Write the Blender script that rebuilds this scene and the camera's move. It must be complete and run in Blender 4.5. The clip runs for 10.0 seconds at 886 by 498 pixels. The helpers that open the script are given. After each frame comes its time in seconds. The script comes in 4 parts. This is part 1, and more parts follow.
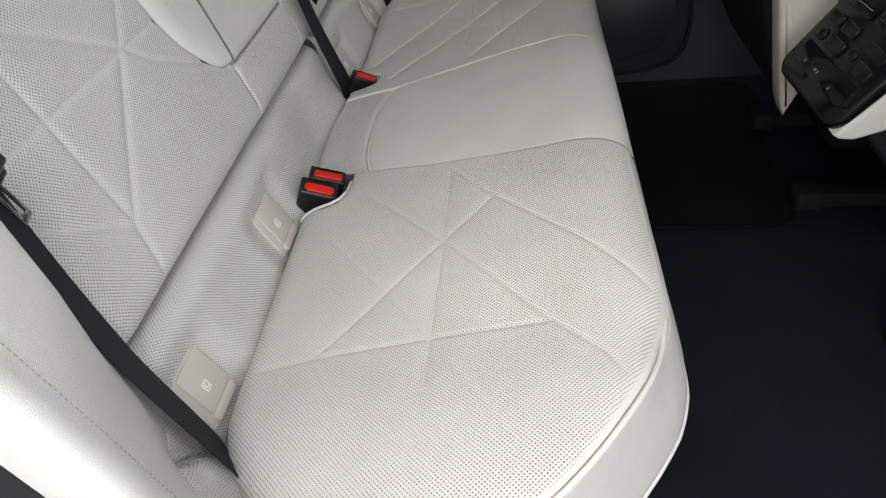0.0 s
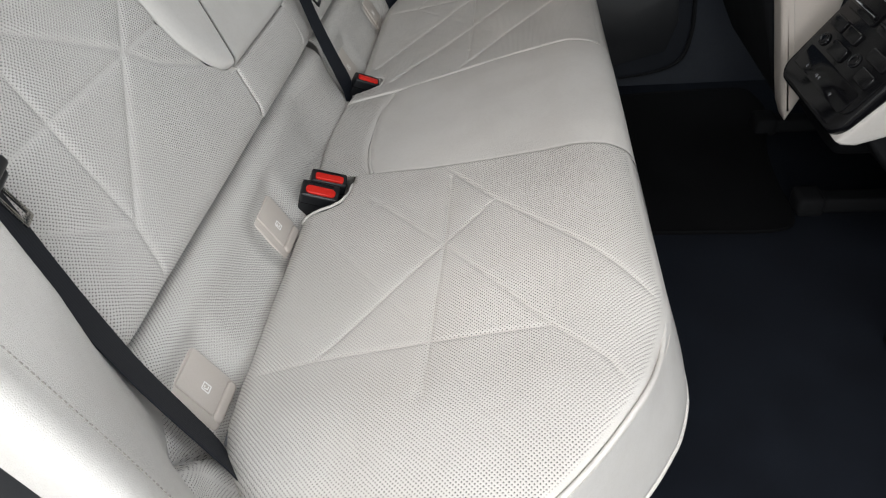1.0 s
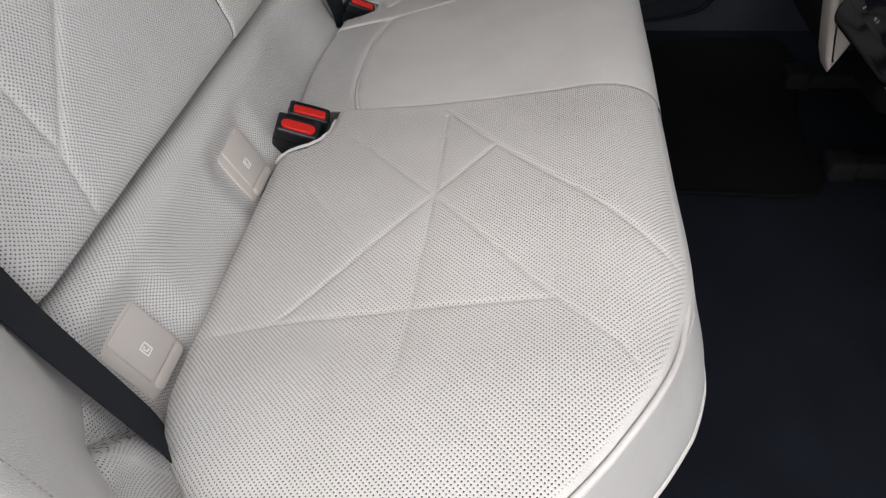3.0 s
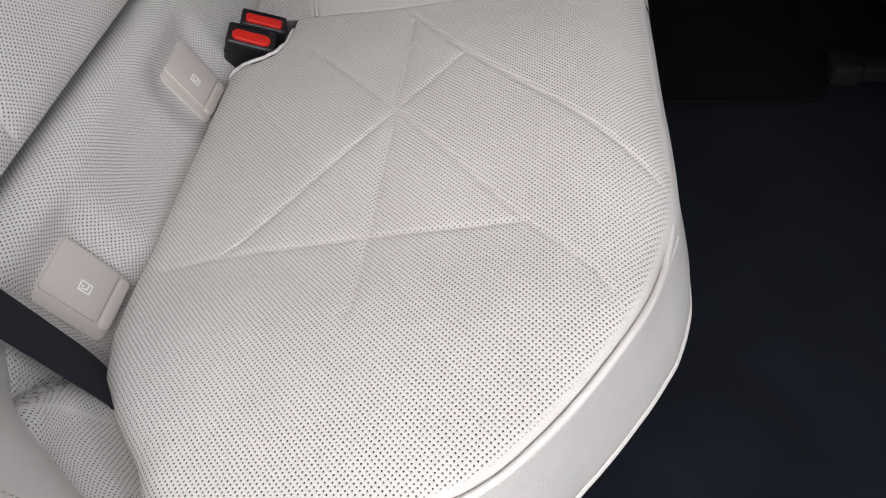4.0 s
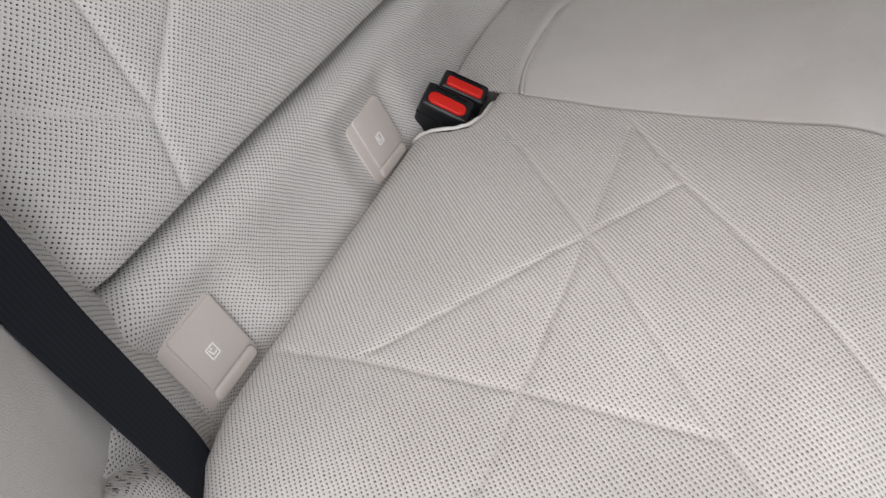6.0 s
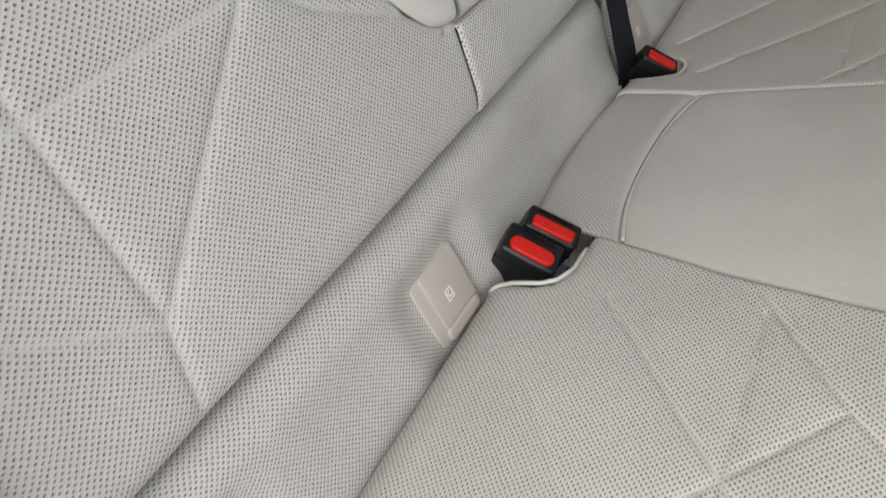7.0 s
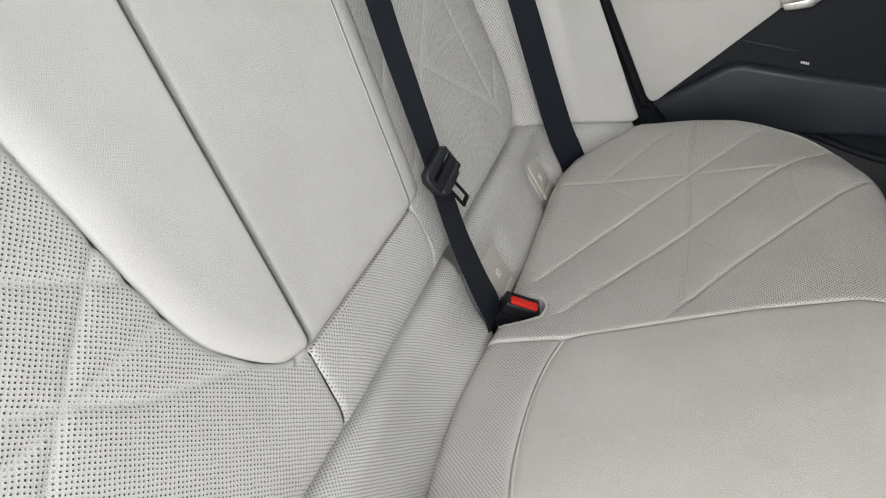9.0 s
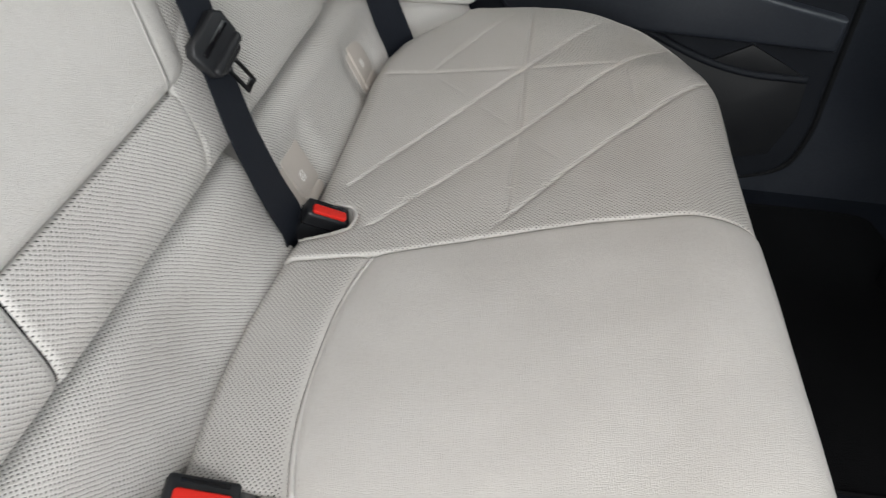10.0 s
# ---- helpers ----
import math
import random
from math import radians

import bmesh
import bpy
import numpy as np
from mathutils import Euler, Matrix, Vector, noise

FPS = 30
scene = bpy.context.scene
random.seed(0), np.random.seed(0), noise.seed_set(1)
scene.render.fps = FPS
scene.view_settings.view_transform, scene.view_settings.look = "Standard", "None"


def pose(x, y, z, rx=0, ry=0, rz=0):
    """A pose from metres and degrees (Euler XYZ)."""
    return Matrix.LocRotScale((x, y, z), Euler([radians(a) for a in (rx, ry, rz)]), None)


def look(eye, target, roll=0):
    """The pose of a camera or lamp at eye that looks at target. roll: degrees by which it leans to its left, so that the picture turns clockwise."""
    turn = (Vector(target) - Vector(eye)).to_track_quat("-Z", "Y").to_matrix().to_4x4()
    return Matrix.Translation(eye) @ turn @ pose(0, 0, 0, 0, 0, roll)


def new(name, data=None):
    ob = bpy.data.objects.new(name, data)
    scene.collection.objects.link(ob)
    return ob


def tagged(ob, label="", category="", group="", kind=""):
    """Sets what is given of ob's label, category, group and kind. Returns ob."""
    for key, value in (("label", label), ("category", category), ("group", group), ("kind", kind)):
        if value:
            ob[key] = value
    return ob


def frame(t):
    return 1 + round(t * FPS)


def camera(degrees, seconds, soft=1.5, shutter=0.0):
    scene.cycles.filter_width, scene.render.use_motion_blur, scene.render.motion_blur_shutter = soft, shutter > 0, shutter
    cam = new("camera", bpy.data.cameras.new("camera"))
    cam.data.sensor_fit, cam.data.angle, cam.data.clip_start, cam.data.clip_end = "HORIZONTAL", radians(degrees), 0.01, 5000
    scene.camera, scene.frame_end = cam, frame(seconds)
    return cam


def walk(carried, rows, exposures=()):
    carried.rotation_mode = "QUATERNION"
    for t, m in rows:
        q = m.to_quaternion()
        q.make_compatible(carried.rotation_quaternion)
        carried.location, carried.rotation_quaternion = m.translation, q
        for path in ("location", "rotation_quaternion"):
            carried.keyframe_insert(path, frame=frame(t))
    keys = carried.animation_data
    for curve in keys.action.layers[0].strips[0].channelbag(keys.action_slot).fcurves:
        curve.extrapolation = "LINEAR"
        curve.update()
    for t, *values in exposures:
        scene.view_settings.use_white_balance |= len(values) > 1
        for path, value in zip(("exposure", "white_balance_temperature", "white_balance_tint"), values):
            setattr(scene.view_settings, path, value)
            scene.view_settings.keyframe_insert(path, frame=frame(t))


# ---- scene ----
cam = camera(66.2, 10.0, 1.15, 0.2)
PATH = [
    (0, (0.336, -0.951, 0.892), (0.09, 0.58, -0.372), -7.1),
    (0.5, (0.337, -0.95, 0.893), (0.089, 0.585, -0.365), -7.1),
    (1, (0.337, -0.95, 0.894), (0.087, 0.584, -0.366), -6.8),
    (1.5, (0.335, -0.948, 0.892), (0.08, 0.584, -0.367), -7.0),
    (2, (0.319, -0.939, 0.89), (0.081, 0.597, -0.368), -4.9),
    (2.2, (0.327, -0.937, 0.893), (0.072, 0.598, -0.365), -4.6),
    (3.3, (0.344, -0.826, 0.804), (0.097, 0.533, -0.643), -4.9),
    (3.5, (0.358, -0.812, 0.801), (0.102, 0.495, -0.691), -5.9),
    (4, (0.358, -0.82, 0.789), (0.123, 0.438, -0.747), -6.4),
    (4.5, (0.361, -0.847, 0.797), (0.131, 0.412, -0.739), -7.2),
    (5, (0.356, -0.844, 0.8), (0.125, 0.43, -0.725), -6.6),
    (5.5, (0.339, -0.773, 0.788), (-0.035, 0.486, -0.72), -5.7),
    (5.7, (0.326, -0.748, 0.79), (-0.15, 0.503, -0.697), -4.4),
    (6.8, (0.235, -0.597, 0.783), (-0.594, 0.53, -0.646), -7.8),
    (7, (0.214, -0.567, 0.79), (-0.578, 0.621, -0.61), -5.9),
    (7.2, (0.201, -0.541, 0.798), (-0.558, 0.713, -0.563), -5.6),
    (7.5, (0.215, -0.506, 0.84), (-0.54, 0.854, -0.417), -5.4),
    (8, (0.222, -0.467, 0.879), (-0.452, 1.054, -0.231), -2.2),
    (8.5, (0.218, -0.458, 0.885), (-0.448, 1.1, -0.179), -5.9),
    (9, (0.225, -0.472, 0.883), (-0.421, 1.092, -0.182), -7.8),
    (9.5, (0.24, -0.418, 0.853), (-0.291, 1.066, -0.378), -3.8),
    (10, (0.241, -0.353, 0.816), (0.055, 1.127, -0.516), 2.1),
]
walk(cam, [(t, look(eye, target, roll)) for t, eye, target, roll in PATH],
     [(0, -0.39, 6310, 7), (2.2, -0.40, 6310, 7), (3.5, -0.53, 6270, 12), (5.6, -0.53, 6300, 12), (7.0, -0.40, 6520, 7), (7.6, -0.12, 6440, 6), (8.5, 0.09, 6370, 6), (9.0, 0.04, 6360, 7), (9.5, 0.08, 6370, 7), (10, 0.14, 6370, 7)])

# ---- world and light ----
world = bpy.data.worlds.new("sky")
scene.world = world
world.use_nodes = True
wn = world.node_tree
sky = wn.nodes.new("ShaderNodeTexSky")
sky.sky_type = "NISHITA"
sky.sun_disc = False
sky.sun_elevation, sky.sun_rotation = radians(50), radians(200)
sky.dust_density = 4.0
wn.links.new(sky.outputs["Color"], wn.nodes["Background"].inputs["Color"])
wn.nodes["Background"].inputs["Strength"].default_value = 0.15

sun = new("sun", bpy.data.lights.new("sun", "SUN"))
sun.data.energy, sun.data.angle, sun.data.color = 1.0, radians(30), (1.0, 0.97, 0.93)
sun.matrix_world = look((0, 0, 0), (-0.25, 0.55, -0.85))

# area lamps stand in for sky light at the open door and unseen windscreen
def daylight(name, eye, target, w, h, watts, color=(1.0, 0.985, 0.97)):
    ob = new(name, bpy.data.lights.new(name, "AREA"))
    ob.data.shape, ob.data.size, ob.data.size_y = "RECTANGLE", w, h
    ob.data.energy, ob.data.color = watts, color
    ob.matrix_world = look(eye, target)
    return ob


GLASS_TINT = (0.975, 1.0, 0.99)
daylight("door_daylight", (0.36, -0.92, 1.19), (0.09, -0.68, 0.35), 0.8, 0.40, 10.0, (1.0, 0.975, 0.965))
daylight("doorway_daylight", (0.80, -2.10, 0.82), (-0.05, 0.35, 0.66), 1.3, 0.9, 29.0)
daylight("windscreen_daylight", (1.75, 0.0, 1.06), (0.0, 0.0, 0.65), 1.5, 0.36, 6.5, GLASS_TINT)
# added fill lamp inside the dark pane, brightens the far backrests
daylight("far_back_fill", (0.90, 0.835, 0.98), (-0.12, 0.42, 0.68), 0.9, 0.42, 4.2, GLASS_TINT)


# ---- materials ----
def material(name, rough=0.5, color=(0.5, 0.5, 0.5), metal=0.0, spec=0.5):
    m = bpy.data.materials.new(name)
    m.use_nodes = True
    b = m.node_tree.nodes["Principled BSDF"]
    b.inputs["Base Color"].default_value = (*color, 1)
    b.inputs["Roughness"].default_value = rough
    b.inputs["Metallic"].default_value = metal
    b.inputs["Specular IOR Level"].default_value = spec
    return m


class Nodes:
    """Short hand for node trees."""

    def __init__(self, m):
        self.t = m.node_tree
        self.b = self.t.nodes["Principled BSDF"]

    def make(self, kind, **props):
        n = self.t.nodes.new(kind)
        for k, v in props.items():
            setattr(n, k, v)
        return n

    def put(self, socket, value):
        if isinstance(value, bpy.types.NodeSocket):
            self.t.links.new(value, socket)
        else:
            socket.default_value = value

    def math(self, op, a, b=0.0, c=0.0):
        n = self.make("ShaderNodeMath", operation=op)
        for i, v in enumerate((a, b, c)):
            self.put(n.inputs[i], v)
        return n.outputs[0]

    def vmath(self, op, a, b=(0, 0, 0)):
        n = self.make("ShaderNodeVectorMath", operation=op)
        self.put(n.inputs[0], a)
        self.put(n.inputs[1], b)
        return n.outputs["Value"] if op == "LENGTH" else n.outputs["Vector"]

    def noise(self, vector, scale, detail=3.0, rough=0.55):
        n = self.make("ShaderNodeTexNoise")
        self.put(n.inputs["Vector"], vector)
        n.inputs["Scale"].default_value = scale
        n.inputs["Detail"].default_value = detail
        n.inputs["Roughness"].default_value = rough
        return n.outputs["Fac"]

    def ramp(self, fac, lo, hi, a=0.0, b=1.0):
        n = self.make("ShaderNodeMapRange", interpolation_type="SMOOTHSTEP")
        self.put(n.inputs["Value"], fac)
        for i, v in zip(("From Min", "From Max", "To Min", "To Max"), (lo, hi, a, b)):
            n.inputs[i].default_value = v
        return n.outputs["Result"]

    def mix(self, fac, a, b):
        n = self.make("ShaderNodeMix", data_type="RGBA")
        self.put(n.inputs[0], fac)
        for s, v in ((n.inputs[6], a), (n.inputs[7], b)):
            self.put(s, v if isinstance(v, bpy.types.NodeSocket) else (*v, 1))
        return n.outputs[2]

    def bump(self, height, strength, distance, normal=None):
        n = self.make("ShaderNodeBump")
        self.put(n.inputs["Height"], height)
        n.inputs["Strength"].default_value = strength
        n.inputs["Distance"].default_value = distance
        if normal:
            self.put(n.inputs["Normal"], normal)
        return n.outputs["Normal"]


LEATHER = (0.588, 0.570, 0.545)
LEATHER_WORN = (0.548, 0.529, 0.503)
PITCH = 0.0044


def leather(name, perforated, tone=1.0):
    m = material(name, 0.5, spec=0.35)
    n = Nodes(m)
    place = n.make("ShaderNodeTexCoord").outputs["Object"]
    cloudy = n.noise(place, 9.0, 4.0)
    fine = n.noise(place, 260.0, 2.0)
    grain = n.make("ShaderNodeTexVoronoi", feature="DISTANCE_TO_EDGE")
    n.put(grain.inputs["Vector"], place)
    grain.inputs["Scale"].default_value = 620.0
    color = n.mix(n.ramp(cloudy, 0.35, 0.7), [c * tone for c in LEATHER], [c * tone for c in LEATHER_WORN])
    color = n.mix(n.math("MULTIPLY", n.ramp(fine, 0.4, 0.75), 0.12), color, (0.42, 0.385, 0.35))
    pebble = n.ramp(grain.outputs["Distance"], 0.0, 0.25)
    normal = n.bump(pebble, 0.4, 0.0004)
    normal = n.bump(n.noise(place, 34.0, 3.0), 0.25, 0.0015, normal)
    n.put(n.b.inputs["Roughness"], n.ramp(cloudy, 0.3, 0.75, 0.44, 0.58))
    if perforated:
        uv = n.make("ShaderNodeUVMap", uv_map="metres").outputs["UV"]
        mask = n.make("ShaderNodeAttribute", attribute_name="holes").outputs["Fac"]
        p = n.vmath("SCALE", uv)
        p.node.inputs["Scale"].default_value = 1.0 / PITCH
        # the hide was stretched after punching, so the rows wander a little
        drift = n.make("ShaderNodeTexNoise")
        n.put(drift.inputs["Vector"], p)
        drift.inputs["Scale"].default_value, drift.inputs["Detail"].default_value = 0.45, 2.0
        wander = n.vmath("SCALE", n.vmath("SUBTRACT", drift.outputs["Color"], (0.5, 0.5, 0.5)))
        wander.node.inputs["Scale"].default_value = 0.45
        wander = n.vmath("MULTIPLY", wander, (1, 1, 0))
        p = n.vmath("ADD", p, wander)
        near = []
        for shift in (0.0, 0.5):
            q = n.vmath("SUBTRACT", n.vmath("FRACTION", n.vmath("ADD", p, (shift, shift, 0))), (0.5, 0.5, 0))
            near.append(n.vmath("LENGTH", q))
        d = n.math("MINIMUM", near[0], near[1])
        hole = n.math("MULTIPLY", n.math("MULTIPLY", n.ramp(d, 0.129, 0.167, 1.0, 0.0), mask), n.ramp(n.noise(place, 330.0, 1.0), 0.3, 0.55, 0.8, 1.0))
        dip = n.math("MULTIPLY", n.ramp(d, 0.12, 0.36, 1.0, 0.0), mask)
        color = n.mix(n.math("MULTIPLY", hole, 0.98), color, (0.022, 0.020, 0.018))
        normal = n.bump(n.math("SUBTRACT", 1.0, dip), 0.5, 0.0005, normal)
    n.put(n.b.inputs["Base Color"], color)
    n.put(n.b.inputs["Normal"], normal)
    return m


def grainy(name, color, other, rough, scale, bump=0.3, dist=0.0006, spec=0.4, metal=0.0):
    m = material(name, rough, color, metal, spec)
    n = Nodes(m)
    place = n.make("ShaderNodeTexCoord").outputs["Object"]
    big = n.noise(place, 7.0, 4.0)
    small = n.noise(place, scale, 3.0)
    c = n.mix(n.ramp(n.math("ADD", n.math("MULTIPLY", big, 0.5), n.math("MULTIPLY", small, 0.5)), 0.35, 0.68), color, other)
    n.put(n.b.inputs["Base Color"], c)
    n.put(n.b.inputs["Normal"], n.bump(small, bump, dist))
    n.put(n.b.inputs["Roughness"], n.ramp(big, 0.3, 0.7, rough - 0.06, rough + 0.06))
    return m


def webbing_material():
    m = material("belt_webbing", 0.65, (0.01, 0.011, 0.013), spec=0.22)
    n = Nodes(m)
    uv = n.make("ShaderNodeUVMap", uv_map="metres").outputs["UV"]
    s = n.make("ShaderNodeSeparateXYZ")
    n.put(s.inputs[0], uv)
    ribs = n.math("SINE", n.math("MULTIPLY", s.outputs[0], 2 * math.pi / 0.0042))
    weave = n.math("SINE", n.math("MULTIPLY", n.math("ADD", s.outputs[1], n.math("MULTIPLY", s.outputs[0], 0.7)), 2 * math.pi / 0.0016))
    h = n.math("ADD", ribs, n.math("MULTIPLY", weave, 0.5))
    n.put(n.b.inputs["Normal"], n.bump(h, 0.15, 0.0002))
    n.put(n.b.inputs["Base Color"], n.mix(n.ramp(h, -1.6, 1.6), (0.0068, 0.0085, 0.0128), (0.0105, 0.0132, 0.0195)))
    return m


PERF = leather("perforated_leather", True)
SMOOTH = leather("smooth_leather", False)
PIPING = leather("piping_leather", False, 1.03)
THREAD = grainy("thread", (0.66, 0.63, 0.59), (0.55, 0.52, 0.48), 0.6, 900.0)
SEAM_THREAD = grainy("seam_thread", (0.47, 0.44, 0.41), (0.40, 0.375, 0.35), 0.6, 900.0)
DARK_THREAD = grainy("dark_thread", (0.33, 0.305, 0.28), (0.27, 0.25, 0.225), 0.6, 900.0)
BEIGE_PLASTIC = grainy("beige_plastic", (0.50, 0.455, 0.415), (0.46, 0.42, 0.38), 0.45, 700.0, 0.15, 0.0002)
WHITE_PRINT = grainy("white_print", (0.82, 0.81, 0.79), (0.76, 0.75, 0.73), 0.5, 500.0, 0.05)
BLACK_PLASTIC = grainy("black_plastic", (0.009, 0.0095, 0.011), (0.014, 0.015, 0.017), 0.42, 600.0, 0.2, 0.0002)
DARK_TRIM = grainy("dark_trim", (0.0085, 0.010, 0.0135), (0.012, 0.014, 0.0185), 0.6, 500.0, 0.3, 0.0003, 0.2)
SILL_TRIM = grainy("sill_trim", (0.017, 0.020, 0.027), (0.024, 0.028, 0.036), 0.45, 300.0, 0.2, 0.0003)
GLOSS_BLACK = grainy("gloss_black", (0.004, 0.004, 0.005), (0.006, 0.006, 0.007), 0.12, 20.0, 0.01, 0.0001, 0.4)
RED = grainy("red_plastic", (0.56, 0.020, 0.013), (0.50, 0.016, 0.011), 0.42, 300.0, 0.08, 0.0002, 0.25)
CARPET = grainy("carpet", (0.0058, 0.0073, 0.0112), (0.011, 0.0139, 0.0204), 0.95, 900.0, 0.9, 0.002, 0.1)
MAT = grainy("mat_carpet", (0.0028, 0.003, 0.0036), (0.0056, 0.006, 0.007), 0.95, 700.0, 0.9, 0.002, 0.1)
DARK_STEEL = grainy("dark_steel", (0.10, 0.10, 0.105), (0.07, 0.07, 0.075), 0.3, 300.0, 0.05, 0.0002, 0.5, 1.0)
CHROME = grainy("satin_metal", (0.62, 0.60, 0.57), (0.55, 0.53, 0.5), 0.25, 300.0, 0.05, 0.0002, 0.5, 1.0)
HEADLINER = grainy("headliner", (0.55, 0.53, 0.5), (0.5, 0.48, 0.45), 0.9, 600.0)
ASPHALT = grainy("asphalt", (0.22, 0.22, 0.215), (0.15, 0.15, 0.148), 0.85, 140.0, 0.6, 0.003)
TAG_CLOTH = grainy("tag_cloth", (0.36, 0.37, 0.38), (0.30, 0.31, 0.32), 0.85, 900.0)
TAG_INK = grainy("tag_ink", (0.075, 0.085, 0.095), (0.06, 0.07, 0.08), 0.8, 500.0, 0.05)
MATT_BLACK = grainy("matt_black", (0.006, 0.0065, 0.0075), (0.010, 0.0105, 0.012), 0.8, 500.0, 0.3, 0.0003, 0.15)
GREY_PRINT = grainy("grey_print", (0.26, 0.27, 0.28), (0.20, 0.21, 0.22), 0.5, 500.0, 0.05)
WEBBING = webbing_material()
LIGHT_CUT_GLASS = material("light_cut_glass", 0.03, (0.16, 0.17, 0.17))
LIGHT_CUT_GLASS.node_tree.nodes["Principled BSDF"].inputs["Transmission Weight"].default_value = 1.0


# ---- mesh helpers ----
def put_mesh(name, verts, faces, mat, parent=None, uv=None, holes=None, smooth=True, label=""):
    me = bpy.data.meshes.new(name)
    me.from_pydata([tuple(v) for v in verts], [], faces)
    if uv is not None:
        layer = me.uv_layers.new(name="metres")
        idx = np.empty(len(me.loops), dtype=np.int32)
        me.loops.foreach_get("vertex_index", idx)
        layer.data.foreach_set("uv", np.asarray(uv, dtype=np.float32)[idx].ravel())
    if holes is not None:
        a = me.attributes.new("holes", "FLOAT", "POINT")
        a.data.foreach_set("value", np.asarray(holes, dtype=np.float32))
    if smooth:
        me.polygons.foreach_set("use_smooth", [True] * len(me.polygons))
    me.materials.append(mat)
    me.update()
    ob = new(name, me)
    if parent:
        ob.parent = parent
    if label:
        tagged(ob, label)
    return ob


def thing(name, label, category, group="", kind="", at=(0, 0, 0)):
    ob = new(name)
    ob.empty_display_size = 0.05
    ob.location = at
    return tagged(ob, label, category, group, kind)


def part(name, bm, mat, parent=None, label="", smooth=True):
    bmesh.ops.recalc_face_normals(bm, faces=bm.faces)
    me = bpy.data.meshes.new(name)
    bm.to_mesh(me)
    bm.free()
    if smooth:
        for p in me.polygons:
            p.use_smooth = True
        me.set_sharp_from_angle(angle=radians(40))
    me.materials.append(mat)
    ob = new(name, me)
    if parent:
        ob.parent = parent
    if label:
        tagged(ob, label)
    return ob


def grid_faces(nu, nv):
    i = np.arange(nu - 1)[:, None] * nv + np.arange(nv - 1)[None, :]
    return np.stack([i, i + nv, i + nv + 1, i + 1], -1).reshape(-1, 4).tolist()


def box(w, d, h, m=Matrix(), bevel=0.003, seg=2):
    bm = bmesh.new()
    bmesh.ops.create_cube(bm, size=1)
    bmesh.ops.scale(bm, vec=(w, d, h), verts=bm.verts)
    if bevel:
        bmesh.ops.bevel(bm, geom=bm.edges[:], offset=bevel, segments=seg, affect="EDGES", profile=0.6)
    bmesh.ops.transform(bm, matrix=m, verts=bm.verts)
    return bm


def join_bm(*bms):
    out = bmesh.new()
    for b in bms:
        me = bpy.data.meshes.new("tmp")
        b.to_mesh(me)
        b.free()
        out.from_mesh(me)
        bpy.data.meshes.remove(me)
    return out


def prism(points, depth, m=Matrix(), bevel=0.002, seg=2):
    """A plate from an outline in its xy plane, that thick in z, with rounded rims."""
    bm = bmesh.new()
    lo = [bm.verts.new((x, y, 0)) for x, y in points]
    f = bm.faces.new(lo)
    r = bmesh.ops.extrude_face_region(bm, geom=[f])
    bmesh.ops.translate(bm, vec=(0, 0, depth), verts=[v for v in r["geom"] if isinstance(v, bmesh.types.BMVert)])
    bmesh.ops.recalc_face_normals(bm, faces=bm.faces)
    if bevel:
        edges = [e for e in bm.edges if abs(e.verts[0].co.z - e.verts[1].co.z) < 1e-6]
        bmesh.ops.bevel(bm, geom=edges, offset=bevel, segments=seg, affect="EDGES", profile=0.6)
    bmesh.ops.transform(bm, matrix=m, verts=bm.verts)
    return bm


def rounded(w, h, r, n=5):
    pts = []
    for cx, cy, a in ((w / 2 - r, h / 2 - r, 0), (-w / 2 + r, h / 2 - r, 90), (-w / 2 + r, -h / 2 + r, 180), (w / 2 - r, -h / 2 + r, 270)):
        for k in range(n + 1):
            b = radians(a + 90 * k / n)
            pts.append((cx + r * math.cos(b), cy + r * math.sin(b)))
    return pts


def smooth_line(points, step=0.006):
    """Catmull-Rom through points, evenly stepped."""
    p = [np.array(q, float) for q in points]
    p = [2 * p[0] - p[1]] + p + [2 * p[-1] - p[-2]]
    dense = []
    for i in range(1, len(p) - 2):
        for t in np.linspace(0, 1, 24, endpoint=False):
            a, b, c, d = p[i - 1:i + 3]
            dense.append(0.5 * (2 * b + (c - a) * t + (2 * a - 5 * b + 4 * c - d) * t * t + (3 * b - a - 3 * c + d) * t ** 3))
    dense.append(p[-2])
    dense = np.array(dense)
    s = np.concatenate([[0], np.cumsum(np.linalg.norm(np.diff(dense, axis=0), axis=1))])
    n = max(2, int(round(s[-1] / step)) + 1)
    q = np.linspace(0, s[-1], n)
    return np.stack([np.interp(q, s, dense[:, k]) for k in range(dense.shape[1])], 1)


def tube(line, radius, sides=8):
    """A round cord along a line of points."""
    line = np.asarray(line)
    tan = np.gradient(line, axis=0)
    tan /= np.linalg.norm(tan, axis=1)[:, None] + 1e-12
    ref = np.array([0, 0, 1.0]) if abs(tan[:, 2]).max() < 0.95 else np.array([1.0, 0.15, 0])
    side = np.cross(tan, ref)
    side /= np.linalg.norm(side, axis=1)[:, None] + 1e-12
    up = np.cross(side, tan)
    a = np.linspace(0, 2 * np.pi, sides, endpoint=False)
    v = line[:, None] + radius * (np.cos(a)[None, :, None] * side[:, None] + np.sin(a)[None, :, None] * up[:, None])
    faces = []
    for i in range(len(line) - 1):
        for k in range(sides):
            faces.append((i * sides + k, i * sides + (k + 1) % sides, (i + 1) * sides + (k + 1) % sides, (i + 1) * sides + k))
    faces.append(tuple(range(sides - 1, -1, -1)))
    faces.append(tuple((len(line) - 1) * sides + k for k in range(sides)))
    return v.reshape(-1, 3), faces


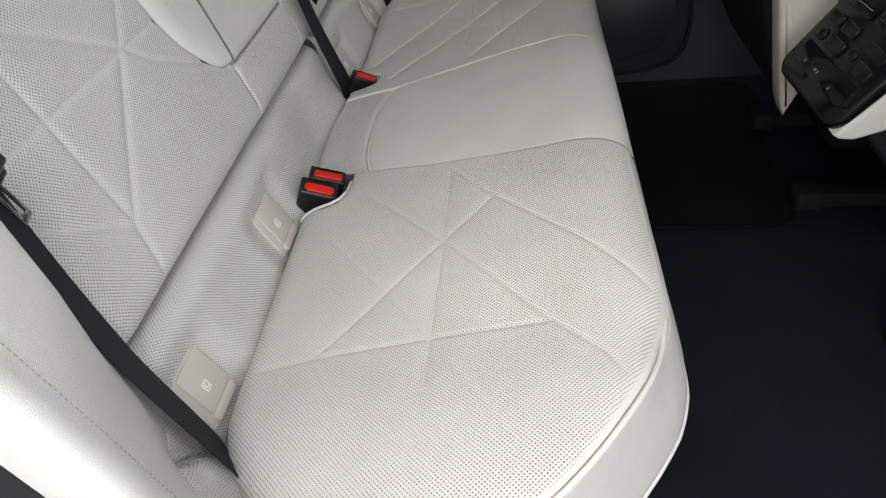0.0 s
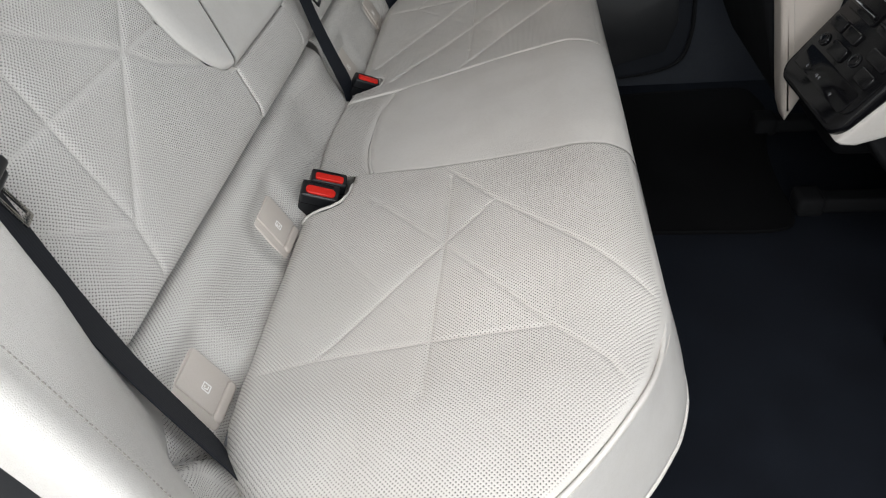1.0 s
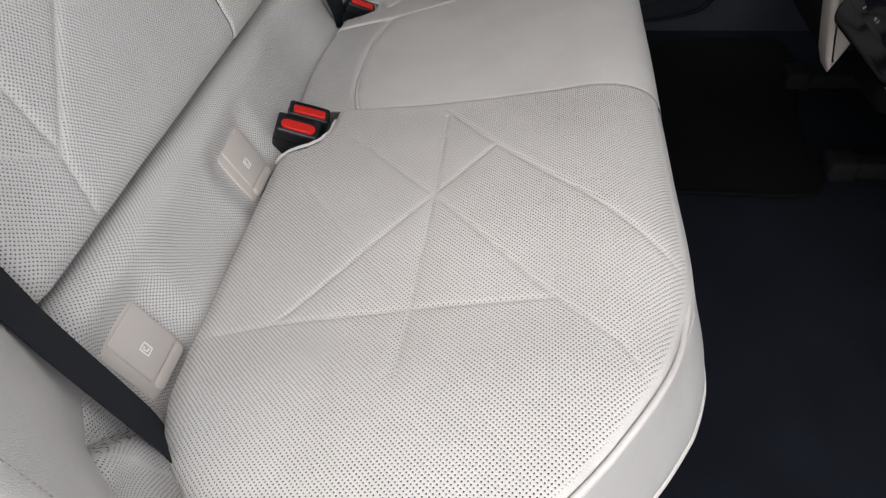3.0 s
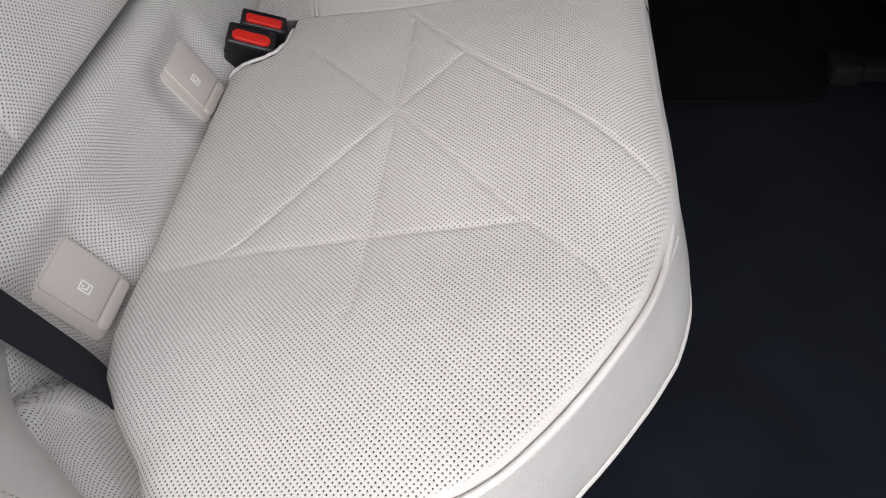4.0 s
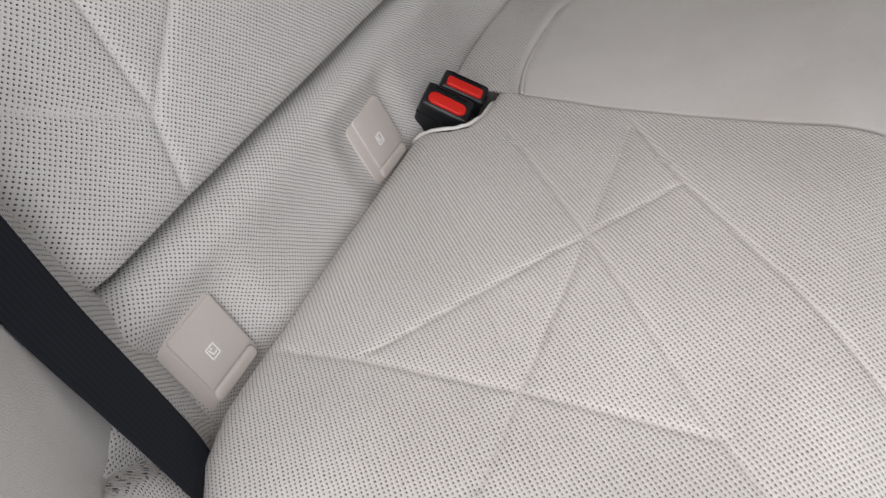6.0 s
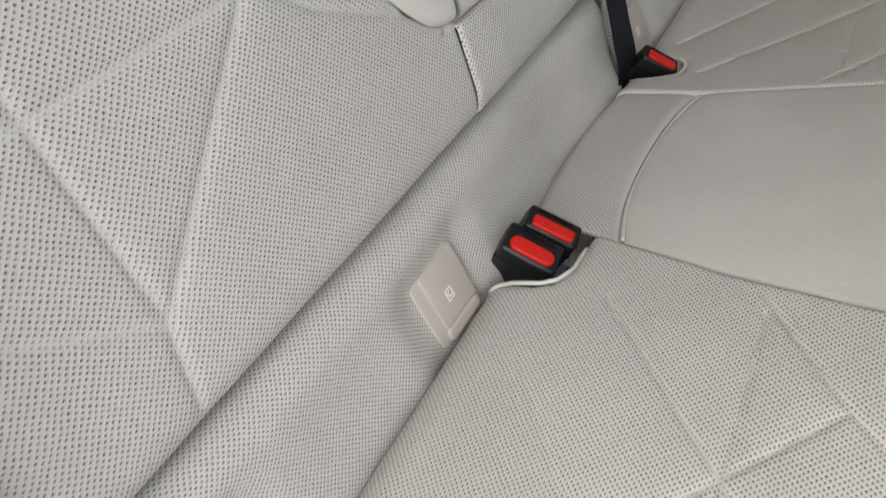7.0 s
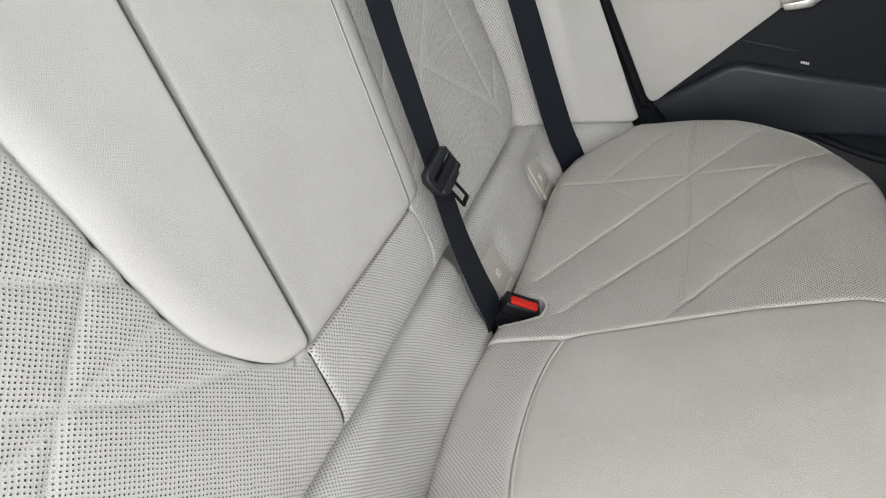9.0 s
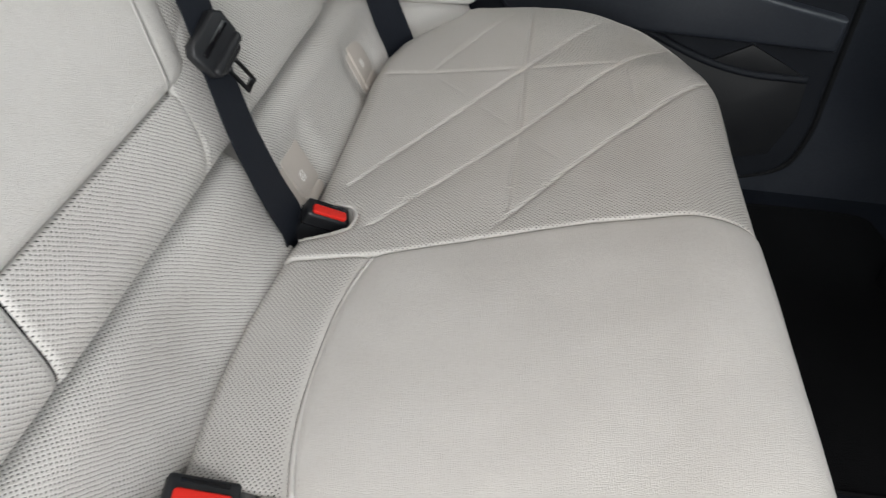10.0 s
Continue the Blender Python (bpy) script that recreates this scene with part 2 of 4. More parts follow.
def stitches(name, line, parent, normal, pitch=0.0042, length=0.0030, r=0.00042, mat=None, label=""):
    """A row of thread stitches along a line, lying on the surface."""
    pts = smooth_line(line, pitch)
    verts, faces = [], []
    nrm = np.array(normal, float)
    nrm /= np.linalg.norm(nrm)
    for i in range(len(pts) - 1):
        d = pts[i + 1] - pts[i]
        d /= np.linalg.norm(d) + 1e-12
        s = np.cross(d, nrm)
        c = (pts[i] + pts[i + 1]) / 2 + nrm * r * 0.5
        k = len(verts)
        for e, w in ((-0.5, 0.55), (-0.2, 1.0), (0.2, 1.0), (0.5, 0.55)):
            o = c + d * length * e
            verts += [o - s * r * w - nrm * r, o + nrm * r * w, o + s * r * w - nrm * r]
        for j in range(3):
            a = k + 3 * j
            faces += [(a, a + 1, a + 4, a + 3), (a + 1, a + 2, a + 5, a + 4)]
        faces += [(k, k + 2, k + 1), (k + 9, k + 10, k + 11)]
    return put_mesh(name, verts, faces, mat or THREAD, parent, smooth=True, label=label)


def seg_dist(px, py, lines):
    """Distance of points to the nearest of some polylines in a plane."""
    best = np.full(px.shape, 9.0)
    for line in lines:
        for (ax, ay), (bx, by) in zip(line[:-1], line[1:]):
            dx, dy = bx - ax, by - ay
            t = np.clip(((px - ax) * dx + (py - ay) * dy) / (dx * dx + dy * dy + 1e-12), 0, 1)
            best = np.minimum(best, np.hypot(px - ax - t * dx, py - ay - t * dy))
    return best


def roll_off(d, radius, height):
    t = np.clip(1 - d / radius, 0, 1)
    return height * (1 - np.sqrt(1 - t * t * 0.985))


def quilt(d, depth=0.0017, width=0.0024, puff=0.0011, reach=0.016):
    return -depth * np.exp(-(d / width) ** 2) + puff * (1 - np.exp(-d / reach)) - puff


# ---- setting: the ground outside and the car's shell ----
def slab(name, lo, hi, mat, label, category="wall", bevel=0.0):
    lo, hi = np.array(lo), np.array(hi)
    c, s = (lo + hi) / 2, hi - lo
    ob = part(name, box(*s, pose(*c), bevel), mat, smooth=False)
    return tagged(ob, label, category, kind="structure")


def ground_sheet():
    v = [(-400, -400, -0.42), (400, -400, -0.42), (400, 400, -0.42), (-400, 400, -0.42)]
    ob = put_mesh("ground", v, [(0, 1, 2, 3)], ASPHALT, smooth=False)
    tagged(ob, "grey asphalt ground outside the car", "ground", kind="structure")


ground_sheet()
slab("floor", (0.15, -0.80, -0.06), (1.9, 0.86, 0.0), CARPET, "black carpeted car floor in front of the bench", "floor")
# the roof opening is made up, sized to let sky light onto the bench
def roof():
    bm = bmesh.new()
    for lo, hi in (((-0.5, -0.80), (-0.05, 0.86)), ((0.30, -0.80), (1.9, 0.86)), ((-0.05, -0.80), (0.30, -0.45)), ((-0.05, 0.0), (0.30, 0.86))):
        b = box(hi[0] - lo[0], hi[1] - lo[1], 0.04, pose((lo[0] + hi[0]) / 2, (lo[1] + hi[1]) / 2, 1.26), 0)
        bm = join_bm(bm, b)
    ob = part("ceiling", bm, HEADLINER, smooth=False)
    tagged(ob, "unseen light beige headliner with an opening added to let in sky light", "ceiling", kind="structure")


roof()
slab("wall_rear", (-0.55, -0.80, -0.06), (-0.5, 0.86, 1.24), DARK_TRIM, "dark trim behind the rear seat")
slab("wall_front", (1.9, -0.80, -0.06), (1.95, 0.86, 0.75), DARK_TRIM, "dark trim under the dashboard")
slab("wall_sill", (0.55, 0.845, -0.06), (1.9, 0.90, 0.72), SILL_TRIM, "dark sill and pillar trim beyond the door")
# pillar is out of view, set here to bound the light from the doorway
slab("wall_near_pillar", (1.06, -0.86, -0.06), (1.18, -0.80, 1.24), HEADLINER, "unseen beige middle pillar between the doors, placed to block light")
slab("wall_near_rear", (-0.5, -0.86, 0.30), (-0.10, -0.80, 1.24), HEADLINER, "beige rear pillar trim beside the doorway")
# pane is out of view, added to keep sky light off the far seat
slab("window_1", (-0.02, 0.852, 0.74), (1.9, 0.858, 1.24), LIGHT_CUT_GLASS, "unseen dark pane in the far side windows, added to cut the light", "window")
slab("wall_pillar", (-0.5, 0.80, -0.06), (-0.02, 0.86, 1.24), HEADLINER, "beige rear pillar trim")


# ---- the outer seat cushions ----
SLOPE = 0.2
BASE = 0.347


def top_z(x):
    return BASE + SLOPE * x


# plan of the cushion, y counted outwards from the car's middle
FRONT = [(0.475, 0.15), (0.475, 0.30), (0.476, 0.38), (0.475, 0.43), (0.470, 0.463), (0.460, 0.496), (0.437, 0.556), (0.399, 0.618), (0.364, 0.660), (0.332, 0.686), (0.285, 0.706)]
FRONT = [(float(a), float(b)) for a, b in smooth_line(FRONT, 0.012)]
SIDE = [(0.285, 0.706), (0.235, 0.712), (0.185, 0.713), (0.150, 0.710)]
REAR = [(0.150, 0.710), (0.123, 0.699), (0.106, 0.668), (0.071, 0.632), (0.047, 0.602), (0.032, 0.56), (0.024, 0.50), (0.021, 0.222)]
DOUBLE_BAY = [(0.022, 0.213), (0.038, 0.208), (0.060, 0.204), (0.076, 0.195), (0.084, 0.176), (0.086, 0.145), (0.086, 0.108)]
SINGLE_BAY = [(0.024, 0.214), (0.060, 0.209), (0.074, 0.202), (0.079, 0.187), (0.075, 0.168), (0.058, 0.160), (0.026, 0.152), (0.020, 0.115)]
INNER = {-1: [(0.02, 0.118), (0.11, 0.135), (0.20, 0.154), (0.29, 0.164), (0.36, 0.168), (0.43, 0.167), (0.49, 0.170)], 1: [(0.02, 0.120), (0.115, 0.125), (0.215, 0.145), (0.317, 0.163), (0.41, 0.171), (0.49, 0.165)]}
QUILT = [
    [(0.218, 0.150), (0.297, 0.257), (0.385, 0.357), (0.432, 0.410), (0.470, 0.455)],
    [(0.236, 0.186), (0.239, 0.330), (0.236, 0.484), (0.238, 0.69)],
    [(0.111, 0.491), (0.239, 0.330), (0.297, 0.257)],
    [(0.030, 0.502), (0.111, 0.491), (0.236, 0.484), (0.361, 0.484)],
    [(0.125, 0.203), (0.239, 0.332), (0.361, 0.486), (0.408, 0.535), (0.431, 0.580)],
    [(0.085, 0.285), (0.236, 0.484), (0.337, 0.648)],
    [(0.111, 0.491), (0.212, 0.672)],
    [(0.372, 0.345), (0.362, 0.484)],
]


# how far the outer cushions swell towards the doors
CROWN = {-1: smooth_line([(0.10, 0.0), (0.36, 0.0), (0.48, -0.002), (0.58, 0.008), (0.72, 0.014)], 0.004), 1: smooth_line([(0.10, 0.0), (0.27, 0.0), (0.36, 0.003), (0.48, 0.007), (0.58, 0.004), (0.72, 0.002)], 0.004)}


# sewn line depths, near and far; the light's slant is put into the shape
SEAM_DEPTH = {-1: (1.0, 1.25, 1.0, 0.9, 0.8, 0.35, 0.35, 0.25), 1: (1.3, 0.9, 0.3, 0.8, 1.4, 1.4, 0.6, 0.35)}


def quilt_lines(sign):
    """The sewn lines of one cushion; on the far one two of them run on to the buckle."""
    if sign < 0:
        near = list(QUILT)
        near[1] = near[1][:3] + [(0.237, 0.56)]
        return near
    far = list(QUILT)
    far[4] = [(0.098, 0.172)] + far[4]
    far[5] = [(0.056, 0.246)] + far[5]
    return far


def x_front(y):
    pts = sorted([(b, a) for a, b in FRONT + SIDE[1:2]])
    return np.interp(y, [p[0] for p in pts], [p[1] for p in pts])


def x_rear(y, bay):
    pts = sorted([(b, a) for a, b in REAR + bay])
    return np.interp(y, [p[0] for p in pts], [p[1] for p in pts])


def y_inner(x, sign):
    return np.interp(x, [p[0] for p in INNER[sign]], [p[1] for p in INNER[sign]])


def y_between(x, v):
    """Across the middle cushion, v from -1 to 1."""
    lo, hi = -y_inner(x, -1) + 0.0004, y_inner(x, 1) - 0.0010
    return lo + (hi - lo) * (v + 1) / 2


def cushion_surface(sign, notch):
    """Points, outline distances and quilting of the top of one outer cushion. sign: -1 or 1, its side of the car."""
    nu, nv = 224, 236
    v = np.linspace(0, 1, nv)
    y0 = 0.118 + (0.7125 - 0.118) * v
    u = np.linspace(0, 1, nu)
    xf = x_front(np.minimum(y0, 0.7115))
    xr = x_rear(np.minimum(y0, 0.7095), notch)
    x = xr[None] + (xf - xr)[None] * u[:, None]
    y = y0[None] + (1 - v[None]) ** 4 * (y_inner(x, sign) - 0.118)
    d_front = seg_dist(x, y, [FRONT + SIDE[1:]])
    d_bay = seg_dist(x, y, [REAR[-1:] + notch])
    d_rear = seg_dist(x, y, [REAR[1:]])
    d_in = seg_dist(x, y, [INNER[sign]])
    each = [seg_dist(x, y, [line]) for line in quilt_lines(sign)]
    sewn = [w * (quilt(d, 0.0016, 0.0022, 0.0012) if sign < 0 else quilt(d, 0.0021, 0.0018, 0.0016)) for d, w in zip(each, SEAM_DEPTH[sign])]
    dq = np.min([d for d, w in zip(each, SEAM_DEPTH[sign]) if w > 0.4], axis=0)
    z = top_z(x)
    crown = CROWN[sign]
    z = z + np.interp(y, crown[:, 0], crown[:, 1])
    side = np.clip((y - 0.44) / 0.22, 0, 1)
    z = z - roll_off(d_front, 0.09, 0.052) * (1 - 0.80 * side * side * (3 - 2 * side))
    if sign > 0:
        t = np.clip((y - 0.43) / 0.20, 0, 1)
        z = z + t * t * (3 - 2 * t) * np.interp(x, [0.12, 0.22, 0.30, 0.36, 0.42], [0.018, 0.011, 0.001, -0.009, -0.012])
    z = z - roll_off(d_rear, 0.03, 0.026) - roll_off(d_bay, 0.012, 0.008) - (roll_off(d_in, 0.004, 0.0026) if sign > 0 else roll_off(d_in, 0.003, 0.0012))
    edge = np.minimum(np.minimum(np.minimum(d_front, d_rear), d_bay), d_in)
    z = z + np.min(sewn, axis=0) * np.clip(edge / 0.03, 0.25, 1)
    wob = np.array([noise.noise(Vector((a * 9, b * 9, 3.0 + sign))) for a, b in zip(x.ravel(), y.ravel())]).reshape(x.shape)
    z = z + 0.0016 * wob
    margin = np.where(y < 0.425, 0.009, 0.004)
    holes = np.clip(dq / 0.0008, 0, 1) * np.clip((d_front - margin) / 0.003, 0, 1) * np.clip(d_in / 0.0012, 0, 1)
    if sign > 0:
        t = np.clip((y - 0.42) / 0.18, 0, 1)
        y = y - 0.017 * t * t * (3 - 2 * t)
    return x, y * sign, z, holes


def outer_cushion(sign, notch, label):
    t = thing("seat_cushion", label, "seat cushion", "rear seat cushions")
    x, y, z, holes = cushion_surface(sign, notch)
    nu, nv = x.shape
    P = np.stack([x, y, z], -1)
    rim = np.concatenate([P[-1, :], P[::-1, -1][1:]])
    # inner and rear sides drop into the gaps
    verts = P.reshape(-1, 3)
    faces = grid_faces(nu, nv)
    uv = np.stack([x, y], -1).reshape(-1, 2)
    hol = holes.ravel()
    back = np.concatenate([P[:, 0][::-1], P[0, :][1:]])
    low = back.copy()
    low[:, 2] -= 0.06
    k = len(verts)
    order = list(range((nu - 1) * nv, -1, -nv)) + list(range(1, nv))
    verts = np.concatenate([verts, low])
    uv = np.concatenate([uv, back[:, :2]])
    hol = np.concatenate([hol, np.zeros(len(low))])
    for i in range(len(order) - 1):
        faces.append((order[i], order[i + 1], k + i + 1, k + i))
    if sign < 0:
        faces = [f[::-1] for f in faces]
    put_mesh("cover", verts, faces, PERF, t, uv, hol, label="perforated quilted leather cover")
    # front skirt: swells outward, then tucks under
    run = np.concatenate([[0], np.cumsum(np.linalg.norm(np.diff(rim, axis=0), axis=1))])
    even = np.linspace(0, run[-1], int(run[-1] / 0.004))
    rim = np.stack([np.interp(even, run, rim[:, k]) for k in range(3)], 1)
    tang = np.gradient(rim, axis=0)
    nx, ny = -tang[:, 1], tang[:, 0]
    ln = np.hypot(nx, ny) + 1e-9
    nx, ny = nx / ln, ny / ln
    if sign < 0:
        nx, ny = -nx, -ny
    flip = np.sign((nx * (rim[:, 0] - 0.25) + ny * (rim[:, 1] - 0.4 * sign)).mean())
    nx, ny = nx * flip, ny * flip
    k = np.ones(9) / 9
    for a in (nx, ny):
        a[:] = np.convolve(np.pad(a, 4, mode="edge"), k, mode="valid")
    bottom = 0.262
    prof = [(0.0, 0.0), (0.003, 0.03), (0.010, 0.2), (0.021, 0.45), (0.033, 0.7), (0.040, 0.92), (0.041, 1.0), (0.0, 1.03)]
    s = np.concatenate([[0], np.cumsum(np.linalg.norm(np.diff(rim, axis=0), axis=1))])
    fade = np.clip((rim[:, 0] - 0.05) / 0.12, 0.12, 1.0)
    rows = []
    spread = np.interp(np.abs(rim[:, 1]), [0.45, 0.50, 0.56, 0.62], [0.88, 0.80, 0.46, 0.26])
    fade = fade * spread
    for o, h in prof:
        q = rim.copy()
        q[:, 0] += nx * o * fade
        q[:, 1] += ny * o * fade
        q[:, 2] = rim[:, 2] + (bottom - rim[:, 2]) * h
        rows.append(q)
    S = np.stack(rows, 1)
    F = grid_faces(len(rim), len(prof))
    put_mesh("skirt", S.reshape(-1, 3), F, SMOOTH, t, label="smooth leather front skirt")
    step = 2
    lo = int(np.argmax(np.abs(rim[:, 1]) > 0.425))
    line = rim[lo::step].copy()
    ease = -0.004 + 0.0075 * np.clip(np.arange(len(line)) / 12, 0, 1)
    line[:, 0] += nx[lo::step] * ease
    line[:, 1] += ny[lo::step] * ease
    line[:, 2] -= (0.0004 if sign < 0 else 0.0028) + 0.0045 * np.clip(1 - np.arange(len(line)) / 10, 0, 1)
    if sign > 0:
        line = line[: int(np.argmax(line[:, 0] < 0.26)) or None]
        line[-6:, 2] -= np.linspace(0, 0.005, 6)
    pv, pf = tube(line, 0.0027)
    put_mesh("piping", pv, pf, PIPING, t, label="light piping along the front edge")
    lowline = rows[6][::step].copy()
    pv, pf = tube(lowline, 0.0028)
    put_mesh("piping", pv, pf, PIPING, t, label="light piping under the skirt")
    st = rows[0][lo + 12::2].copy()
    st[:, 0] += nx[lo + 12::2] * 0.0055
    st[:, 1] += ny[lo + 12::2] * 0.0055
    st[:, 2] -= 0.004
    stitches("stitching", st, t, (0.6, 0, 0.8))
    # lining round the buckle bay
    bay = smooth_line([(a, b * sign) for a, b in notch[:-1]], 0.004)
    zb = []
    for a, b in bay:
        i = np.argmin((x - a) ** 2 + (y - b) ** 2)
        zb.append(z.ravel()[i])
    pv, pf = tube(np.column_stack([bay, np.array(zb) + 0.0010]), 0.0022, 6)
    put_mesh("bay_lining", pv, pf, PIPING, t, label="pale edging of the buckle opening")
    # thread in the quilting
    for lines, seam_depth in zip(quilt_lines(sign), SEAM_DEPTH[sign]):
        if seam_depth < 0.4:
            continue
        seam = smooth_line(lines, 0.006)[3:-3]
        zi = [z.ravel()[np.argmin((x - a) ** 2 + (np.abs(y) - b) ** 2)] for a, b in seam]
        stitches("stitching", np.column_stack([seam[:, 0], seam[:, 1] * sign, np.array(zi) + 0.0003]), t, (0, 0, 1), 0.0040, 0.0027, 0.0004, SEAM_THREAD)
    return t


outer_cushion(-1, DOUBLE_BAY, "light beige perforated leather outer seat cushion beside the double buckle")
outer_cushion(1, SINGLE_BAY, "light beige perforated leather outer seat cushion beside the single buckle")


# ---- the middle cushion ----
def middle_cushion():
    t = thing("center_seat_cushion", "light beige leather middle seat cushion between the outer ones", "seat cushion", "rear seat cushions")
    nu, nv = 120, 70
    u, v = np.linspace(0, 1, nu), np.linspace(-1, 1, nv)
    xf = 0.475
    x = (0.015 + (xf - 0.015) * u)[:, None] + 0 * v[None]
    y = y_between(x, v[None])
    x = x + (0.010 * (1 - v[None] ** 2)) * -np.clip(1 - u[:, None] * 6, 0, 1)
    d_in = np.minimum(y_inner(x, 1) - y, y + y_inner(x, -1)) - 0.0006
    d_front = 0.477 - x
    seam = 0.092 + 0.018 * np.abs(v[None]) ** 2.5 + 0 * x
    dq = np.abs(x - seam)
    z = top_z(x) - 0.0022 + 0.0020 * np.clip(y / 0.10, 0, 1) - np.where(y > 0, roll_off(d_in, 0.004, 0.0030), roll_off(d_in, 0.003, 0.0014)) - roll_off(d_front, 0.09, 0.052) - roll_off(x - x[:1], 0.018, 0.034)
    z = z + quilt(dq, 0.002, 0.004, 0.003, 0.012) + 0.004 * (1 - v[None] ** 2) * np.clip(x / 0.2, 0, 1)
    wob = np.array([noise.noise(Vector((a * 10, b * 10, 7.0))) for a, b in zip(x.ravel(), y.ravel())]).reshape(x.shape)
    z = z + 0.0014 * wob
    P = np.stack([x, y, z], -1)
    # the seam row follows the bowed line, so the two panels meet on it
    for name, lo, hi, n, mat, lab in (("rear_panel", None, seam[0], 34, PERF, "perforated leather strip"), ("seat_panel", seam[0], None, 90, SMOOTH, "smooth leather panel")):
        w = np.linspace(0, 1, n)[:, None]
        a = P[0, :, 0][None] if lo is None else lo[None]
        b = P[-1, :, 0][None] if hi is None else hi[None]
        xx = a + (b - a) * w
        yy = y_between(xx, v[None])
        zz = np.empty_like(xx)
        for j in range(nv):
            zz[:, j] = np.interp(xx[:, j], P[:, j, 0], P[:, j, 2])
        if lo is not None:
            zz[0] -= 0.001
        hol = np.clip((np.abs(xx - seam[:1]) - 0.004) / 0.002, 0, 1)
        V = np.stack([xx, yy, zz], -1).reshape(-1, 3)
        F = grid_faces(n, nv)
        uv = np.stack([xx, yy], -1).reshape(-1, 2)
        k = len(V)
        for col in (0, nv - 1):
            ids = [i * nv + col for i in range(n)]
            low = V[ids].copy()
            low[:, 2] -= 0.05
            base = len(V)
            V = np.concatenate([V, low])
            uv = np.concatenate([uv, uv[ids]])
            hol = np.concatenate([hol.ravel(), np.zeros(n)])
            for i in range(n - 1):
                F.append((ids[i], ids[i + 1], base + i + 1, base + i))
        put_mesh(name, V, F, mat, t, uv, hol.ravel(), label=lab)
    line = np.column_stack([seam[0] + 0.003, y_between(seam[0], v * 0.975), np.interp(seam[0], P[:, nv // 2, 0], P[:, nv // 2, 2]) - 0.004 * v ** 2 * 0.6 + 0.0005])
    pv, pf = tube(line, 0.0022)
    put_mesh("piping", pv, pf, PIPING, t, label="light piping across the cushion")
    stitches("stitching", line[2:-2:3] + np.array([0.0048, 0, 0.0006]), t, (0, 0, 1), 0.0042, 0.0028, 0.00042, SEAM_THREAD)
    # front skirt
    rim = np.stack([P[-1, :, 0], P[-1, :, 1], P[-1, :, 2]], 1)
    prof = [(0.0, 0.0), (0.004, 0.05), (0.010, 0.2), (0.021, 0.45), (0.033, 0.7), (0.040, 0.92), (0.041, 1.0), (0.0, 1.03)]
    rows = []
    for o, h in prof:
        q = rim.copy()
        q[:, 0] += o * 0.88
        q[:, 2] = rim[:, 2] + (0.262 - rim[:, 2]) * h
        rows.append(q)
    put_mesh("skirt", np.stack(rows, 1).reshape(-1, 3), grid_faces(nv, len(prof)), SMOOTH, t, label="smooth leather front skirt")


middle_cushion()


def seat_base():
    t = thing("bench_plinth", "black carpeted base under the rear bench", "seat base")
    part("riser", box(0.34, 1.06, 0.30, pose(0.22, 0, 0.13), 0.02, 3), CARPET, t)


seat_base()


# ---- the backrests ----
LEAN = 0.377


def back_x(z):
    return -0.027 - LEAN * (z - 0.467)


NB = np.array([1, 0, LEAN]) / math.hypot(1, LEAN)

BACK_LINES = [
    [(0.565, 0.63), (0.15, 0.63)],
    [(0.463, 0.470), (0.450, 0.517), (0.291, 0.633), (0.10, 0.77)],
    [(0.448, 0.517), (0.443, 0.63), (0.440, 0.95)],
    [(0.291, 0.633), (0.415, 0.706), (0.56, 0.79)],
    [(0.450, 0.517), (0.56, 0.592)],
    [(0.291, 0.633), (0.25, 0.60), (0.135, 0.545)],
    [(0.44, 0.82), (0.30, 0.72), (0.18, 0.64)],
]


